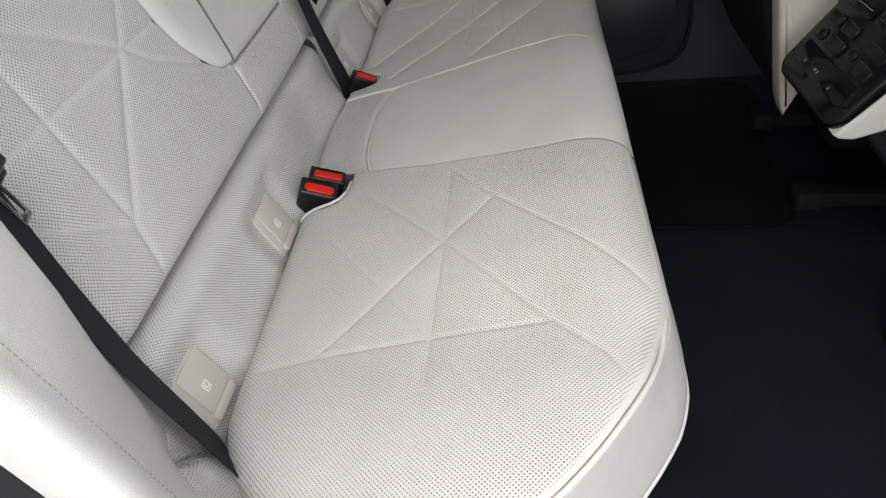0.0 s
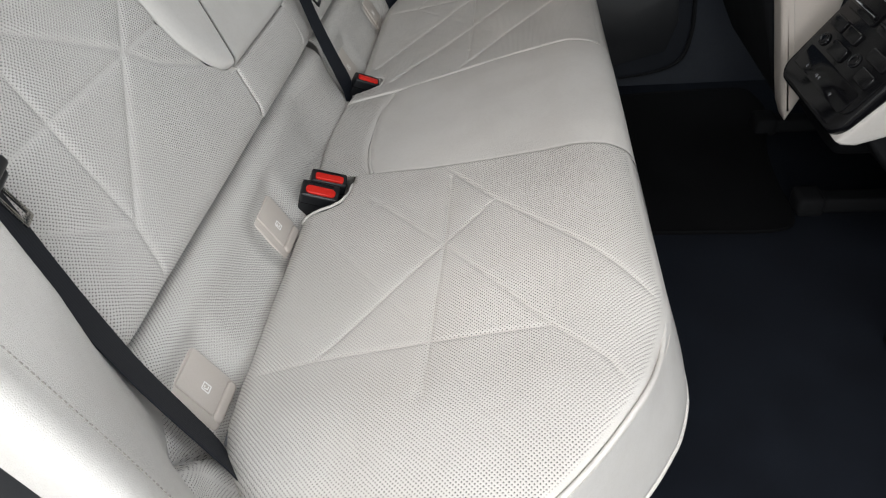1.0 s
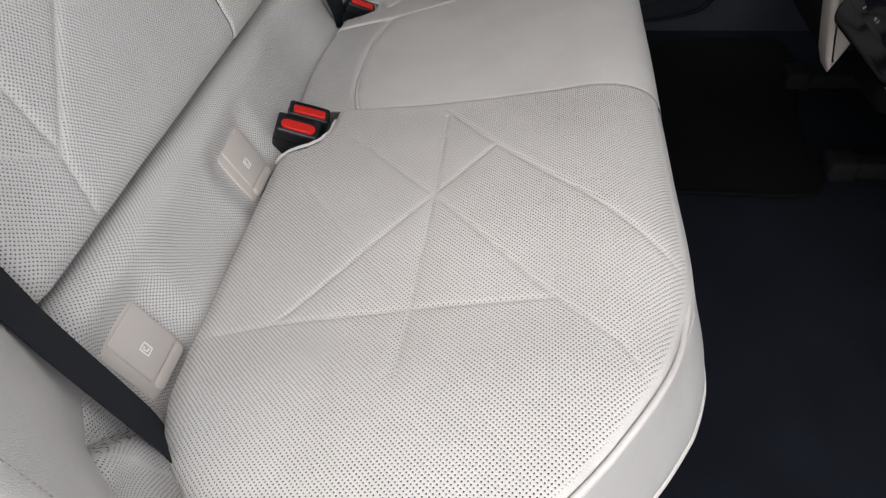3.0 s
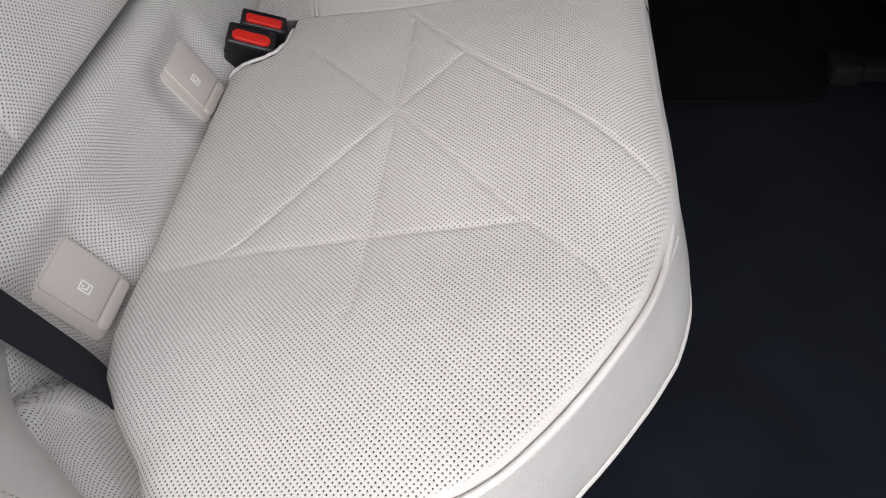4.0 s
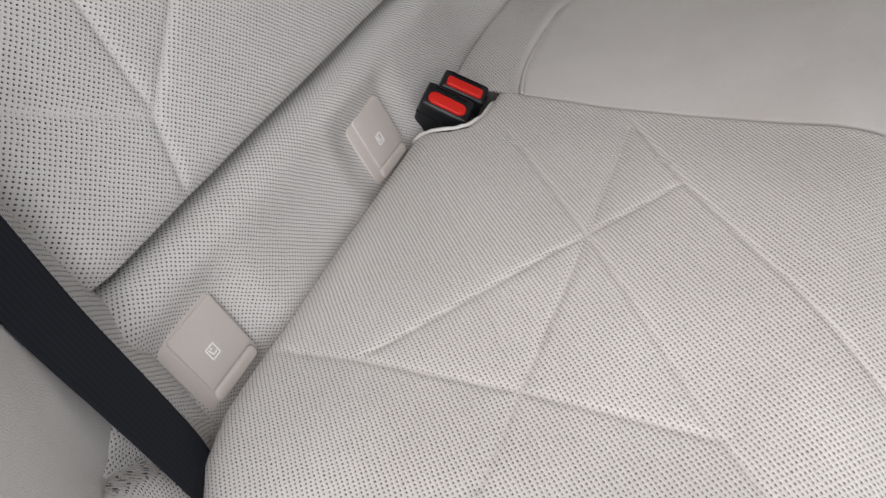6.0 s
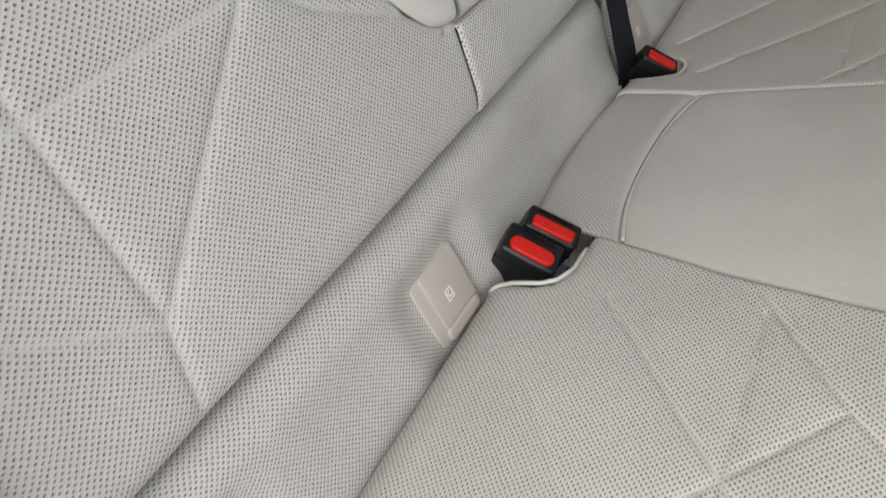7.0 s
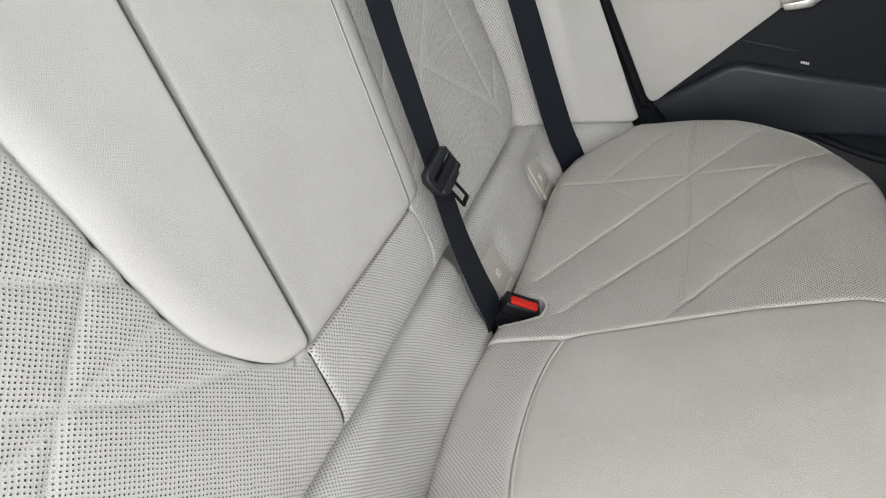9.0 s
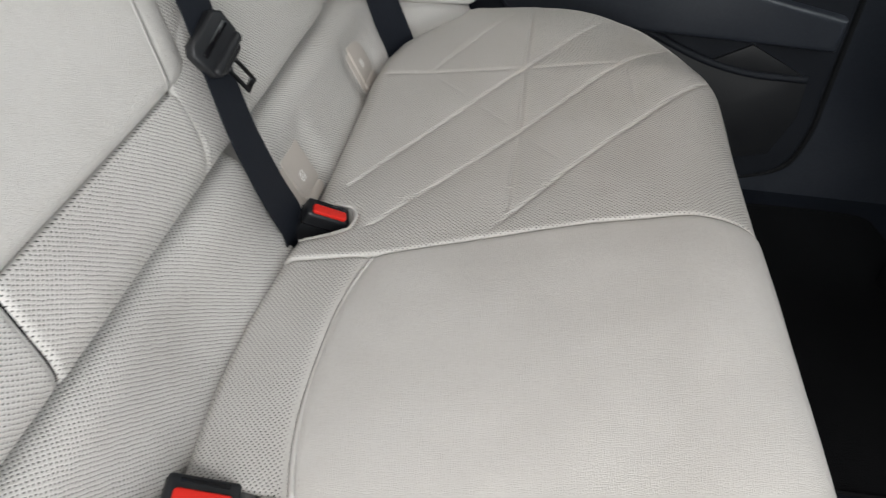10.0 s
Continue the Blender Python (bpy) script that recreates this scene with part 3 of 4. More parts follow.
def back_panel(t, sign, outer, inner, z_hi, name="panel", swell=0.0, tuck=0.0):
    nz, ny = 170, 130
    w = np.linspace(0, 1, nz)
    z = 0.460 + (z_hi - 0.460) * w
    yo = np.array([outer(a) for a in z])
    yi = np.array([inner(a) for a in z])
    rim_in = yi
    yi = yi - np.where(z > 0.5365, tuck, 0.0)
    v = np.linspace(0, 1, ny)
    y = yo[:, None] + (yi - yo)[:, None] * v[None]
    zz = z[:, None] + 0 * y
    d_in = seg_dist(y, zz, [list(zip(rim_in, z))])
    d_out = seg_dist(y, zz, [list(zip(yo, z))])
    d_low = zz - 0.460
    dq = seg_dist(y, zz, BACK_LINES)
    off = (1.0 if sign < 0 else 0.6) * quilt(dq, 0.0022, 0.0028, 0.0020, 0.02) - roll_off(d_in, 0.007, 0.0035) - roll_off(d_out, 0.03, 0.016) - roll_off(d_low, 0.024, 0.012) + 0.004
    wob = np.array([noise.noise(Vector((a * 8, b * 8, 11.0 + sign))) for a, b in zip(y.ravel(), zz.ravel())]).reshape(y.shape)
    off = off - 0.014 * np.clip((rim_in[:, None] - y) / 0.006, 0, 1) * (tuck > 0)
    off = off + 0.002 * wob + swell * np.sin(np.pi * v)[None]
    P = np.stack([back_x(zz), y * sign, zz], -1) + off[..., None] * NB
    holes = np.clip((dq - 0.0004) / 0.0016, 0, 1) * np.clip((d_in - 0.003) / 0.002, 0, 1)
    F = grid_faces(nz, ny)
    if sign > 0:
        F = [f[::-1] for f in F]
    V = P.reshape(-1, 3)
    uv = np.stack([y, zz * 1.078], -1).reshape(-1, 2)
    hol = holes.ravel()
    # sides run back into the seat
    ring = [i * ny for i in range(nz - 1, -1, -1)] + list(range(1, ny)) + [i * ny + ny - 1 for i in range(1, nz)]
    low = V[ring] - NB * 0.07
    base = len(V)
    V = np.concatenate([V, low])
    uv = np.concatenate([uv, uv[ring]])
    hol = np.concatenate([hol, np.zeros(len(ring))])
    for i in range(len(ring) - 1):
        f = (ring[i], ring[i + 1], base + i + 1, base + i)
        F.append(f if sign > 0 else f[::-1])
    put_mesh(name, V, F, PERF, t, uv, hol, label="perforated quilted leather panel")
    return P


ARM_EDGE = smooth_line([(0.535, 0.117), (0.538, 0.135), (0.549, 0.153), (0.577, 0.179), (0.606, 0.197), (0.650, 0.2065), (0.700, 0.212), (0.760, 0.219), (1.0, 0.245)], 0.004)


def arm_edge(z):
    if z < 0.535:
        return 0.119 + 0.009 * np.clip((0.535 - z) / 0.07, 0, 1)
    return float(np.interp(z, [p[0] for p in ARM_EDGE], [p[1] for p in ARM_EDGE])) + 0.002


def bolster(t, sign):
    """The smooth side roll that wraps the wheel arch, from the panel's edge round its nose to the door."""
    plan = [(-0.050, 0.552), (-0.036, 0.559), (-0.020, 0.574), (-0.004, 0.598), (0.018, 0.628), (0.036, 0.653), (0.058, 0.686), (0.080, 0.720), (0.089, 0.735), (0.091, 0.746), (0.085, 0.754), (0.05, 0.760), (-0.08, 0.764)]
    if sign > 0:
        plan = [(-0.066, 0.43), (-0.062, 0.50)] + plan
    line = smooth_line(plan, 0.006)
    zs = np.concatenate([np.linspace(0.30, 0.46, 66), np.linspace(0.47, 1.0, 46)])
    V = []
    for z in zs:
        near = -LEAN * (z - 0.467)
        if sign < 0:
            middle = np.interp(z, [0.30, 0.36, 0.42, 0.47, 0.52, 0.613, 0.80, 1.0], [-0.030, -0.012, 0.004, 0.005, 0.001, -0.003, -0.030, -0.08])
        else:
            middle = np.interp(z, [0.30, 0.47, 0.52, 0.613, 0.80, 1.0], [0.013, 0.013, 0.010, -0.012, -0.066, -0.123])
        outer = np.interp(z, [0.30, 0.42, 0.47, 0.543, 0.645, 1.0], [0.033, 0.030, 0.020, 0.0, -0.032, -0.13]) if sign < 0 else np.interp(z, [0.30, 0.380, 0.494, 0.608, 0.80, 1.0], [0.060, 0.051, 0.012, -0.027, -0.093, -0.162])
        shift = np.interp(line[:, 1], [0.565, 0.645, 0.725], [near, middle, outer])
        shift = shift + (0.3 if sign < 0 else 0.0) * np.clip(line[:, 1] - 0.655, 0, 0.10) * np.clip((0.46 - z) / 0.07, 0, 1) * (line[:, 0] > 0.03)
        if sign > 0:
            # the foot of the far one draws back over the roll
            foot = np.interp(line[:, 1], [0.52, 0.565, 0.645, 0.725], [0.445, 0.438, 0.410, 0.380])
            shift = shift - 0.05 * np.clip((foot - z) / 0.006, 0, 1)
        q = np.column_stack([line[:, 0] + shift, line[:, 1] * sign, np.full(len(line), z)])
        V.append(q)
    V = np.array(V)
    s = np.concatenate([[0], np.cumsum(np.linalg.norm(np.diff(line, axis=0), axis=1))])
    cutat = int(np.argmin(np.abs(line[:, 1] - 0.590)))
    nose = int(np.argmax(line[:, 0]))
    seal = nose + int(np.argmin(np.abs(line[nose:, 0] - 0.058)))
    for name, sel, mat, lab in (("edge_strip", slice(0, cutat + 1), PERF, "perforated leather strip"), ("bolster", slice(cutat, seal + 1), SMOOTH, "smooth leather side bolster"), ("door_seal", slice(seal, None), BLACK_PLASTIC, "black rubber seal beside the doorway")):
        W = V[:, sel]
        F = grid_faces(W.shape[0], W.shape[1])
        if sign < 0:
            F = [f[::-1] for f in F]
        uv = np.stack([s[sel][None] + 0 * W[..., 2], W[..., 2] * 1.05], -1).reshape(-1, 2)
        put_mesh(name, W.reshape(-1, 3), F, mat, t, uv, np.ones(W.shape[0] * W.shape[1]), label=lab)
    if sign > 0:
        return
    k = int(np.argmin(np.hypot(line[:, 0] - 0.080, line[:, 1] - 0.720)))
    seam = V[:, k] + np.array([0.0007, -0.0006 * sign, 0])
    stitches("stitching", seam[4:], t, (0.83, -0.55 * sign, 0.2), 0.0045, 0.0031, 0.00045, DARK_THREAD)


right_back = thing("rear_seat", "light beige leather backrest with quilted perforated panel and belt", "seat backrest", "rear backrests")
back_panel(right_back, -1, lambda z: 0.563, arm_edge, 0.98, tuck=0.025)
bolster(right_back, -1)

def sewn_tag(t):
    """Grey woven tag in the bolster's seam, with one word on it."""
    n = Vector((0.60, 0.56, 0.58)).normalized()
    along = Vector((0.0124, -0.0033, -0.0099))
    along = (along - n * along.dot(n)).normalized()
    up = n.cross(along)
    c = Vector((0.136, -0.729, 0.437)) + n * 0.0014 - up * 0.008 + along * 0.006
    m = Matrix(((along.x, up.x, n.x, c.x), (along.y, up.y, n.y, c.y), (along.z, up.z, n.z, c.z), (0, 0, 0, 1)))
    tag = part("airbag_tag", box(0.042, 0.017, 0.0016, m, 0.0005), TAG_CLOTH, t, "grey woven airbag tag")
    text = bpy.data.curves.new("word", "FONT")
    text.body, text.size, text.extrude = "AIRBAG", 0.0085, 0.0002
    text.align_x, text.align_y = "CENTER", "CENTER"
    tmp = bpy.data.objects.new("word", text)
    me = bpy.data.meshes.new_from_object(tmp)
    bpy.data.objects.remove(tmp)
    me.transform(m @ pose(0, 0, 0.0012))
    me.materials.append(TAG_INK)
    word = new("word", me)
    word.parent = tag


sewn_tag(right_back)

left_back = thing("rear_seat", "light beige leather backrest behind the middle belt", "seat backrest", "rear backrests")


def left_outer(z):
    return float(np.interp(z, [0.455, 0.463, 0.478, 0.514, 0.56, 1.0], [0.470, 0.495, 0.523, 0.548, 0.560, 0.563]))


back_panel(left_back, 1, left_outer, lambda z: float(np.interp(z, [0.45, 0.53, 0.56, 1.0], [0.112, 0.112, 0.128, 0.235])), 0.98)
bolster(left_back, 1)


def middle_low_panel(t):
    nz, ny = 40, 110
    w = np.linspace(0, 1, nz)
    y = np.linspace(-0.1172, 0.136, ny)
    hi = np.interp(y, [-0.118, 0.11, 0.136], [0.545, 0.545, 0.546])
    Z = 0.460 + (hi[None] - 0.460) * w[:, None]
    Y = y[None] - 0.009 * np.clip((0.535 - Z) / 0.07, 0, 1) * np.clip(-y / 0.118, 0, 1)[None] ** 4
    d = Z - 0.459
    d_left = Y + 0.1172 + 0.009 * np.clip((0.535 - Z) / 0.07, 0, 1)
    rim = np.interp(y, [-0.118, 0.11, 0.136], [0.5345, 0.534, 0.534])[None]
    off = 0.004 + 0.004 * np.sin(np.pi * np.clip((Z - 0.46) / 0.075, 0, 1)) * np.clip((Y + 0.12) / 0.05, 0, 1) - 0.014 * np.exp(-((Z - rim - 0.0005) / 0.0032) ** 2) - roll_off(d, 0.024, 0.012) - roll_off(0.138 - Y, 0.03, 0.03) - roll_off(d_left, 0.006, 0.004)
    dq = np.abs(Y - (0.108 + 0.5 * (Z - 0.477) * 0.6))
    off = off + quilt(dq, 0.0025, 0.003, 0.002, 0.01)
    P = np.stack([back_x(Z), Y, Z], -1) + off[..., None] * NB
    V = P.reshape(-1, 3)
    F = grid_faces(nz, ny)
    F = [f[::-1] for f in F]
    uv = np.stack([Y, Z * 1.078], -1).reshape(-1, 2)
    hol = np.clip((dq - 0.001) / 0.002, 0, 1).ravel()
    ring = list(range(0, ny)) + [i * ny + ny - 1 for i in range(1, nz)]
    low = V[ring] - NB * 0.07
    base = len(V)
    V = np.concatenate([V, low])
    uv = np.concatenate([uv, uv[ring] + [0.0, 0.07]])
    hol = np.concatenate([hol, np.ones(len(ring))])
    for i in range(len(ring) - 1):
        F.append((ring[i], ring[i + 1], base + i + 1, base + i))
    put_mesh("lower_panel", V, F, PERF, t, uv, hol, label="perforated strip under the armrest")


middle_low_panel(right_back)


# ---- the folded armrest ----
def armrest():
    t = thing("folding_armrest", "smooth light beige leather armrest folded up into the backrest", "armrest")
    nz = 130

    def seam_y(z):
        return np.interp(z, [0.535, 0.793, 1.0], [-0.117, -0.088, -0.064])

    def right_y(z):
        return np.interp(z, [0.530, 0.729, 1.0], [0.108, 0.160, 0.230])

    for name, lo_f, hi_f, lab in (("side_lobe", lambda z: -arm_edge(z) + 0.001, lambda z: seam_y(z) - 0.0005, "rounded smooth side lobe"), ("pad", lambda z: seam_y(z) + 0.0004, lambda z: right_y(z), "smooth leather pad"), ("edge_strip", lambda z: right_y(z) + 0.0004, lambda z: right_y(z) + 0.050, "narrow leather edge strip")):
        zb = 0.5335
        z = zb + (0.98 - zb) * np.linspace(0, 1, nz) ** 2
        lo = np.array([lo_f(a) for a in z])
        hi = np.array([hi_f(a) for a in z])
        if name == "side_lobe":
            lo = np.minimum(lo, hi - 0.0005)
        ny = 50 if name != "edge_strip" else 14
        v = np.linspace(0, 1, ny)
        Y = lo[:, None] + (hi - lo)[:, None] * v[None]
        Z = z[:, None] + 0 * Y
        if name == "pad":
            Z = Z + 0.001 * v[None] * np.clip(1 - (Z - zb) / 0.1, 0, 1)
        d = np.minimum(np.minimum(Y - lo[:, None], hi[:, None] - Y), (Z - zb) + 0.0005)
        d_left = (Y - lo[:, None])
        lobe = name == "side_lobe"
        soft = (0.003, 0.0012)
        off = 0.009 - roll_off(np.clip(hi[:, None] - Y, 0, 1), *(soft if name != "side_lobe" else (0.005, 0.004))) - roll_off(np.clip(d_left, 0, 1), 0.03 if lobe else (0.0012 if name == "pad" else 0.003), 0.012 if lobe else (0.0012 if name == "pad" else 0.0012)) - roll_off(np.clip(Z - zb, 0, 1), 0.012, 0.009)
        if name == "edge_strip":
            off = off - 0.012 * v[None] ** 3
        wob = np.array([noise.noise(Vector((a * 7, b * 7, 21.0))) for a, b in zip(Y.ravel(), Z.ravel())]).reshape(Y.shape)
        off = off + 0.0015 * wob
        P = np.stack([back_x(Z), Y, Z], -1) + off[..., None] * NB
        V = P.reshape(-1, 3)
        F = [f[::-1] for f in grid_faces(nz, ny)]
        ring = [i * ny for i in range(nz - 1, -1, -1)] + list(range(1, ny)) + [i * ny + ny - 1 for i in range(1, nz)]
        low = V[ring] - NB * 0.06
        base = len(V)
        V = np.concatenate([V, low])
        for i in range(len(ring) - 1):
            F.append((ring[i], ring[i + 1], base + i + 1, base + i))
        put_mesh(name, V, F, SMOOTH, t, label=lab)


armrest()


# ---- the roll between cushion and backrest ----
ROLL = [(0.026, 0.315), (0.021, 0.337), (0.009, 0.360), (-0.002, 0.385), (-0.0085, 0.408), (-0.0132, 0.423), (-0.022, 0.435), (-0.034, 0.4405), (-0.046, 0.4415), (-0.060, 0.441), (-0.085, 0.440)]
COVERS = (-0.525, -0.250, 0.243, 0.523)


def lower_roll(t, plan, y_seams, cap):
    line = smooth_line(plan, 0.004)
    tan = np.gradient(line, axis=0)
    tan /= np.linalg.norm(tan, axis=1)[:, None]
    nrm = np.column_stack([tan[:, 1], -tan[:, 0]])
    nrm *= np.sign(nrm[len(nrm) // 2, 0])
    prof = smooth_line(ROLL, 0.004)
    s = np.concatenate([[0], np.cumsum(np.linalg.norm(np.diff(line, axis=0), axis=1))])
    q = np.concatenate([[0], np.cumsum(np.linalg.norm(np.diff(prof, axis=0), axis=1))])
    dq = np.full(len(s), 9.0)
    for k in y_seams:
        i = int(np.argmin(np.abs(line[:, 1] - k)))
        dq = np.minimum(dq, np.abs(s - s[i]))
    end = np.minimum(np.where(cap[0], s, 9), np.where(cap[1], s[-1] - s, 9))
    sink = roll_off(end, 0.018, 0.022)
    dent = np.zeros((len(s), len(q)))
    if y_seams:
        flat_seam, fold = [s[int(np.argmin(np.abs(line[:, 1] - k)))] for k in y_seams]
        crest = q[int(np.argmax(prof[:, 1] > 0.43))]
        # the fold slants back as it goes down towards the cushion; its outer lip is full, the inner one sinks
        slant = s[:, None] - fold - 0.55 * np.clip(crest - q, 0, 1)[None]
        dent = -0.016 * np.exp(-(slant / 0.0032) ** 2) + 0.006 * np.exp(-((slant + 0.020) / 0.015) ** 2) - 0.004 * np.exp(-((slant - 0.012) / 0.010) ** 2)
        dent = dent + quilt(np.abs(s - flat_seam), 0.002, 0.0025, 0.001, 0.01)[:, None]
    off = prof[None, :, 0] + dent - sink[:, None] + 0.0012 * np.sin(s * 37)[:, None]
    # the leather dips round the anchor covers
    for c in COVERS:
        near = np.clip((0.074 - np.abs(line[:, 1] - c)) / 0.040, 0, 1)
        near = near * near * (3 - 2 * near) * (np.abs(line[:, 1]) < 0.60)
        tall = np.clip((0.430 - prof[:, 1]) / 0.042, 0, 1)
        tall = tall * tall * (3 - 2 * tall)
        off = off - (0.0086 if c < 0 else 0.0062) * near[:, None] * tall[None]
    # it lies flatter where it turns forward beside the outer cushion
    if line[:, 1].mean() < 0:
        flat = np.clip((np.abs(line[:, 1]) - 0.575) / 0.13, 0, 1) * (line[:, 1] < 0)
    else:
        flat = np.clip((line[:, 1] - 0.555) / 0.13, 0, 1)
    if line[:, 1].mean() < 0:
        off = off + 0.008 * np.clip((-line[:, 1] - 0.575) / 0.04, 0, 1)[:, None]
    off = np.where(off < 0.012, 0.012 + (off - 0.012) * (1 + 0.5 * flat[:, None]), off)
    X = line[:, 0][:, None] + nrm[:, 0][:, None] * off
    Y = line[:, 1][:, None] + nrm[:, 1][:, None] * off
    Z = prof[None, :, 1] + 0 * X
    Z = np.where(Z > 0.335, 0.335 + (Z - 0.335) * (1 - (0.26 if line[0, 1] < 0 else 0.22) * flat[:, None]), Z)
    Z = Z + (0.017 if line[0, 1] < 0 else 0.006) * flat[:, None] * np.exp(-((prof[:, 1] - 0.375) / 0.030) ** 2)[None]
    V = np.stack([X, Y, Z], -1).reshape(-1, 3)
    F = grid_faces(len(s), len(q))
    uv = np.stack([s[:, None] + 0 * X, q[None] + 0 * X], -1).reshape(-1, 2)
    hol = (np.clip((dq - 0.0015) / 0.002, 0, 1)[:, None] + 0 * X).ravel()
    put_mesh("lower_roll", V, F, PERF, t, uv, hol, label="perforated leather roll above the cushion")


lower_roll(right_back, [(0.16, -0.762), (0.125, -0.722), (0.090, -0.686), (0.054, -0.650), (0.029, -0.617), (0.008, -0.572), (0.001, -0.52), (0.0, -0.3), (-0.002, -0.15), (-0.010, 0.0), (-0.004, 0.10), (-0.002, 0.168)], (-0.568, -0.646), (False, True))
lower_roll(left_back, [(-0.002, 0.198), (0.0, 0.3), (0.001, 0.52), (0.008, 0.572), (0.029, 0.617), (0.054, 0.650), (0.090, 0.686), (0.122, 0.719), (0.143, 0.741)], (), (True, True))


# ---- child seat anchor covers ----
def anchor_cover(y, label, sunk=0.0):
    t = thing("anchor_cover", label, "anchor cover", "child seat anchor covers", at=(0, 0, 0))
    # local frame: x along the car's width, y up the slope, z out of the seat
    up = Vector((-0.546, 0, 0.838)).normalized()
    out = Vector((0.838, 0, 0.546)).normalized()
    m = Matrix(((0, up.x, out.x, -0.004), (1, up.y, out.y, y), (0, up.z, out.z, 0.3585), (0, 0, 0, 1))) @ pose(0, 0.001, 0.0050 - sunk, 7, 0, 0)
    rim = join_bm(prism(rounded(0.064, 0.070, 0.007), 0.007, m @ pose(-0.001, 0.001, -0.0018), 0.0022))
    part("frame", rim, BEIGE_PLASTIC, t)
    part("flap", prism(rounded(0.050, 0.055, 0.003), 0.0065, m @ pose(0.0040, 0.0062, 0.001), 0.0014), BEIGE_PLASTIC, t, "hinged flap with a printed child seat sign")
    part("finger_lip", prism(rounded(0.051, 0.0125, 0.0055), 0.0085, m @ pose(0.0025, -0.0283, 0.000), 0.0038, 4), BEIGE_PLASTIC, t)
    icon = [box(0.0085, 0.0012, 0.0004, m @ pose(0, 0.0055, 0.0076), 0), box(0.0085, 0.0012, 0.0004, m @ pose(0, -0.0045, 0.0076), 0), box(0.0012, 0.0101, 0.0004, m @ pose(-0.0042, 0.0005, 0.0076), 0), box(0.0012, 0.0101, 0.0004, m @ pose(0.0042, 0.0005, 0.0076), 0), box(0.0012, 0.005, 0.0004, m @ pose(-0.0018, 0.0012, 0.0076, 0, 0, 15), 0), box(0.0045, 0.0012, 0.0004, m @ pose(0.0006, -0.0016, 0.0076), 0), box(0.0016, 0.0016, 0.0004, m @ pose(0.0, 0.0030, 0.0076), 0)]
    part("sign", join_bm(*icon), WHITE_PRINT, t, "white printed child seat sign", smooth=False)
    return t


anchor_cover(-0.525, "beige plastic child seat anchor cover beside the seat belt", 0.0010)
anchor_cover(-0.250, "beige plastic child seat anchor cover beside the double buckle", 0.0018)
anchor_cover(0.243, "beige plastic child seat anchor cover beside the single buckle", 0.0025)
anchor_cover(0.523, "beige plastic child seat anchor cover beside the far belt", 0.0025)


# ---- buckles ----
def buckle(center, tilt, lean, turn, label, wide=0.047, deep=0.023, tall=0.080, round_button=0.003):
    t = thing("belt_buckle", label, "belt buckle", "seat belt buckles")
    m = pose(*center, tilt, lean, turn)
    part("housing", box(wide, deep, tall, m @ pose(0, 0, -tall / 2), 0.0045, 3), BLACK_PLASTIC, t)
    part("button", prism(rounded(wide * 0.78, deep * 0.46, min(round_button, deep * 0.225), 6), 0.0065, m @ pose(0, -deep * 0.15, -0.003), 0.0016, 3), RED, t, "red release button")
    part("slot", box(wide * 0.66, 0.0032, 0.004, m @ pose(0, deep * 0.32, -0.0012), 0.0008), GLOSS_BLACK, t)
    part("seam_line", box(wide + 0.0006, deep + 0.0006, 0.0012, m @ pose(0, 0, -0.018), 0.0004), GLOSS_BLACK, t)
    return t


buckle((0.047, -0.174, 0.369), 12, 23, 8, "black seat belt buckle with an oval red button, paired", 0.054, 0.031, 0.085, 0.0078)
buckle((0.052, -0.140, 0.368), 12, 23, 11, "black seat belt buckle with a red button, paired", 0.052, 0.026)
buckle((0.052, 0.184, 0.367), 16, 29, 20, "single black seat belt buckle with a red button", 0.047, 0.023)


# ---- belts ----
def ribbon(name, line, width_dir, width, parent, mat=WEBBING, thick=0.0014, label=""):
    pts = smooth_line(line, 0.008)
    n = len(pts)
    s = np.concatenate([[0], np.cumsum(np.linalg.norm(np.diff(pts, axis=0), axis=1))])
    w = np.array([np.array(a, float) for a in width_dir])
    k = np.linspace(0, 1, len(w))
    tt = np.linspace(0, 1, n)
    wd = np.stack([np.interp(tt, k, w[:, i]) for i in range(3)], 1)
    tan = np.gradient(pts, axis=0)
    tan /= np.linalg.norm(tan, axis=1)[:, None]
    wd -= tan * (wd * tan).sum(1)[:, None]
    wd /= np.linalg.norm(wd, axis=1)[:, None]
    nr = np.cross(tan, wd)
    cols = [(-0.5, -0.5), (-0.5, 0.5), (-0.25, 0.5), (0, 0.5), (0.25, 0.5), (0.5, 0.5), (0.5, -0.5), (0, -0.5)]
    V = np.stack([pts + wd * width * a + nr * thick * b for a, b in cols], 1).reshape(-1, 3)
    uv = np.stack([np.stack([np.full(n, a * width), s], 1) for a, b in cols], 1).reshape(-1, 2)
    F = []
    c = len(cols)
    for i in range(n - 1):
        for j in range(c):
            F.append((i * c + j, i * c + (j + 1) % c, (i + 1) * c + (j + 1) % c, (i + 1) * c + j))
    F.append(tuple(range(c)))
    F.append(tuple((n - 1) * c + j for j in range(c)))
    ob = put_mesh(name, V, F, mat, parent, uv, smooth=False, label=label)
    return ob


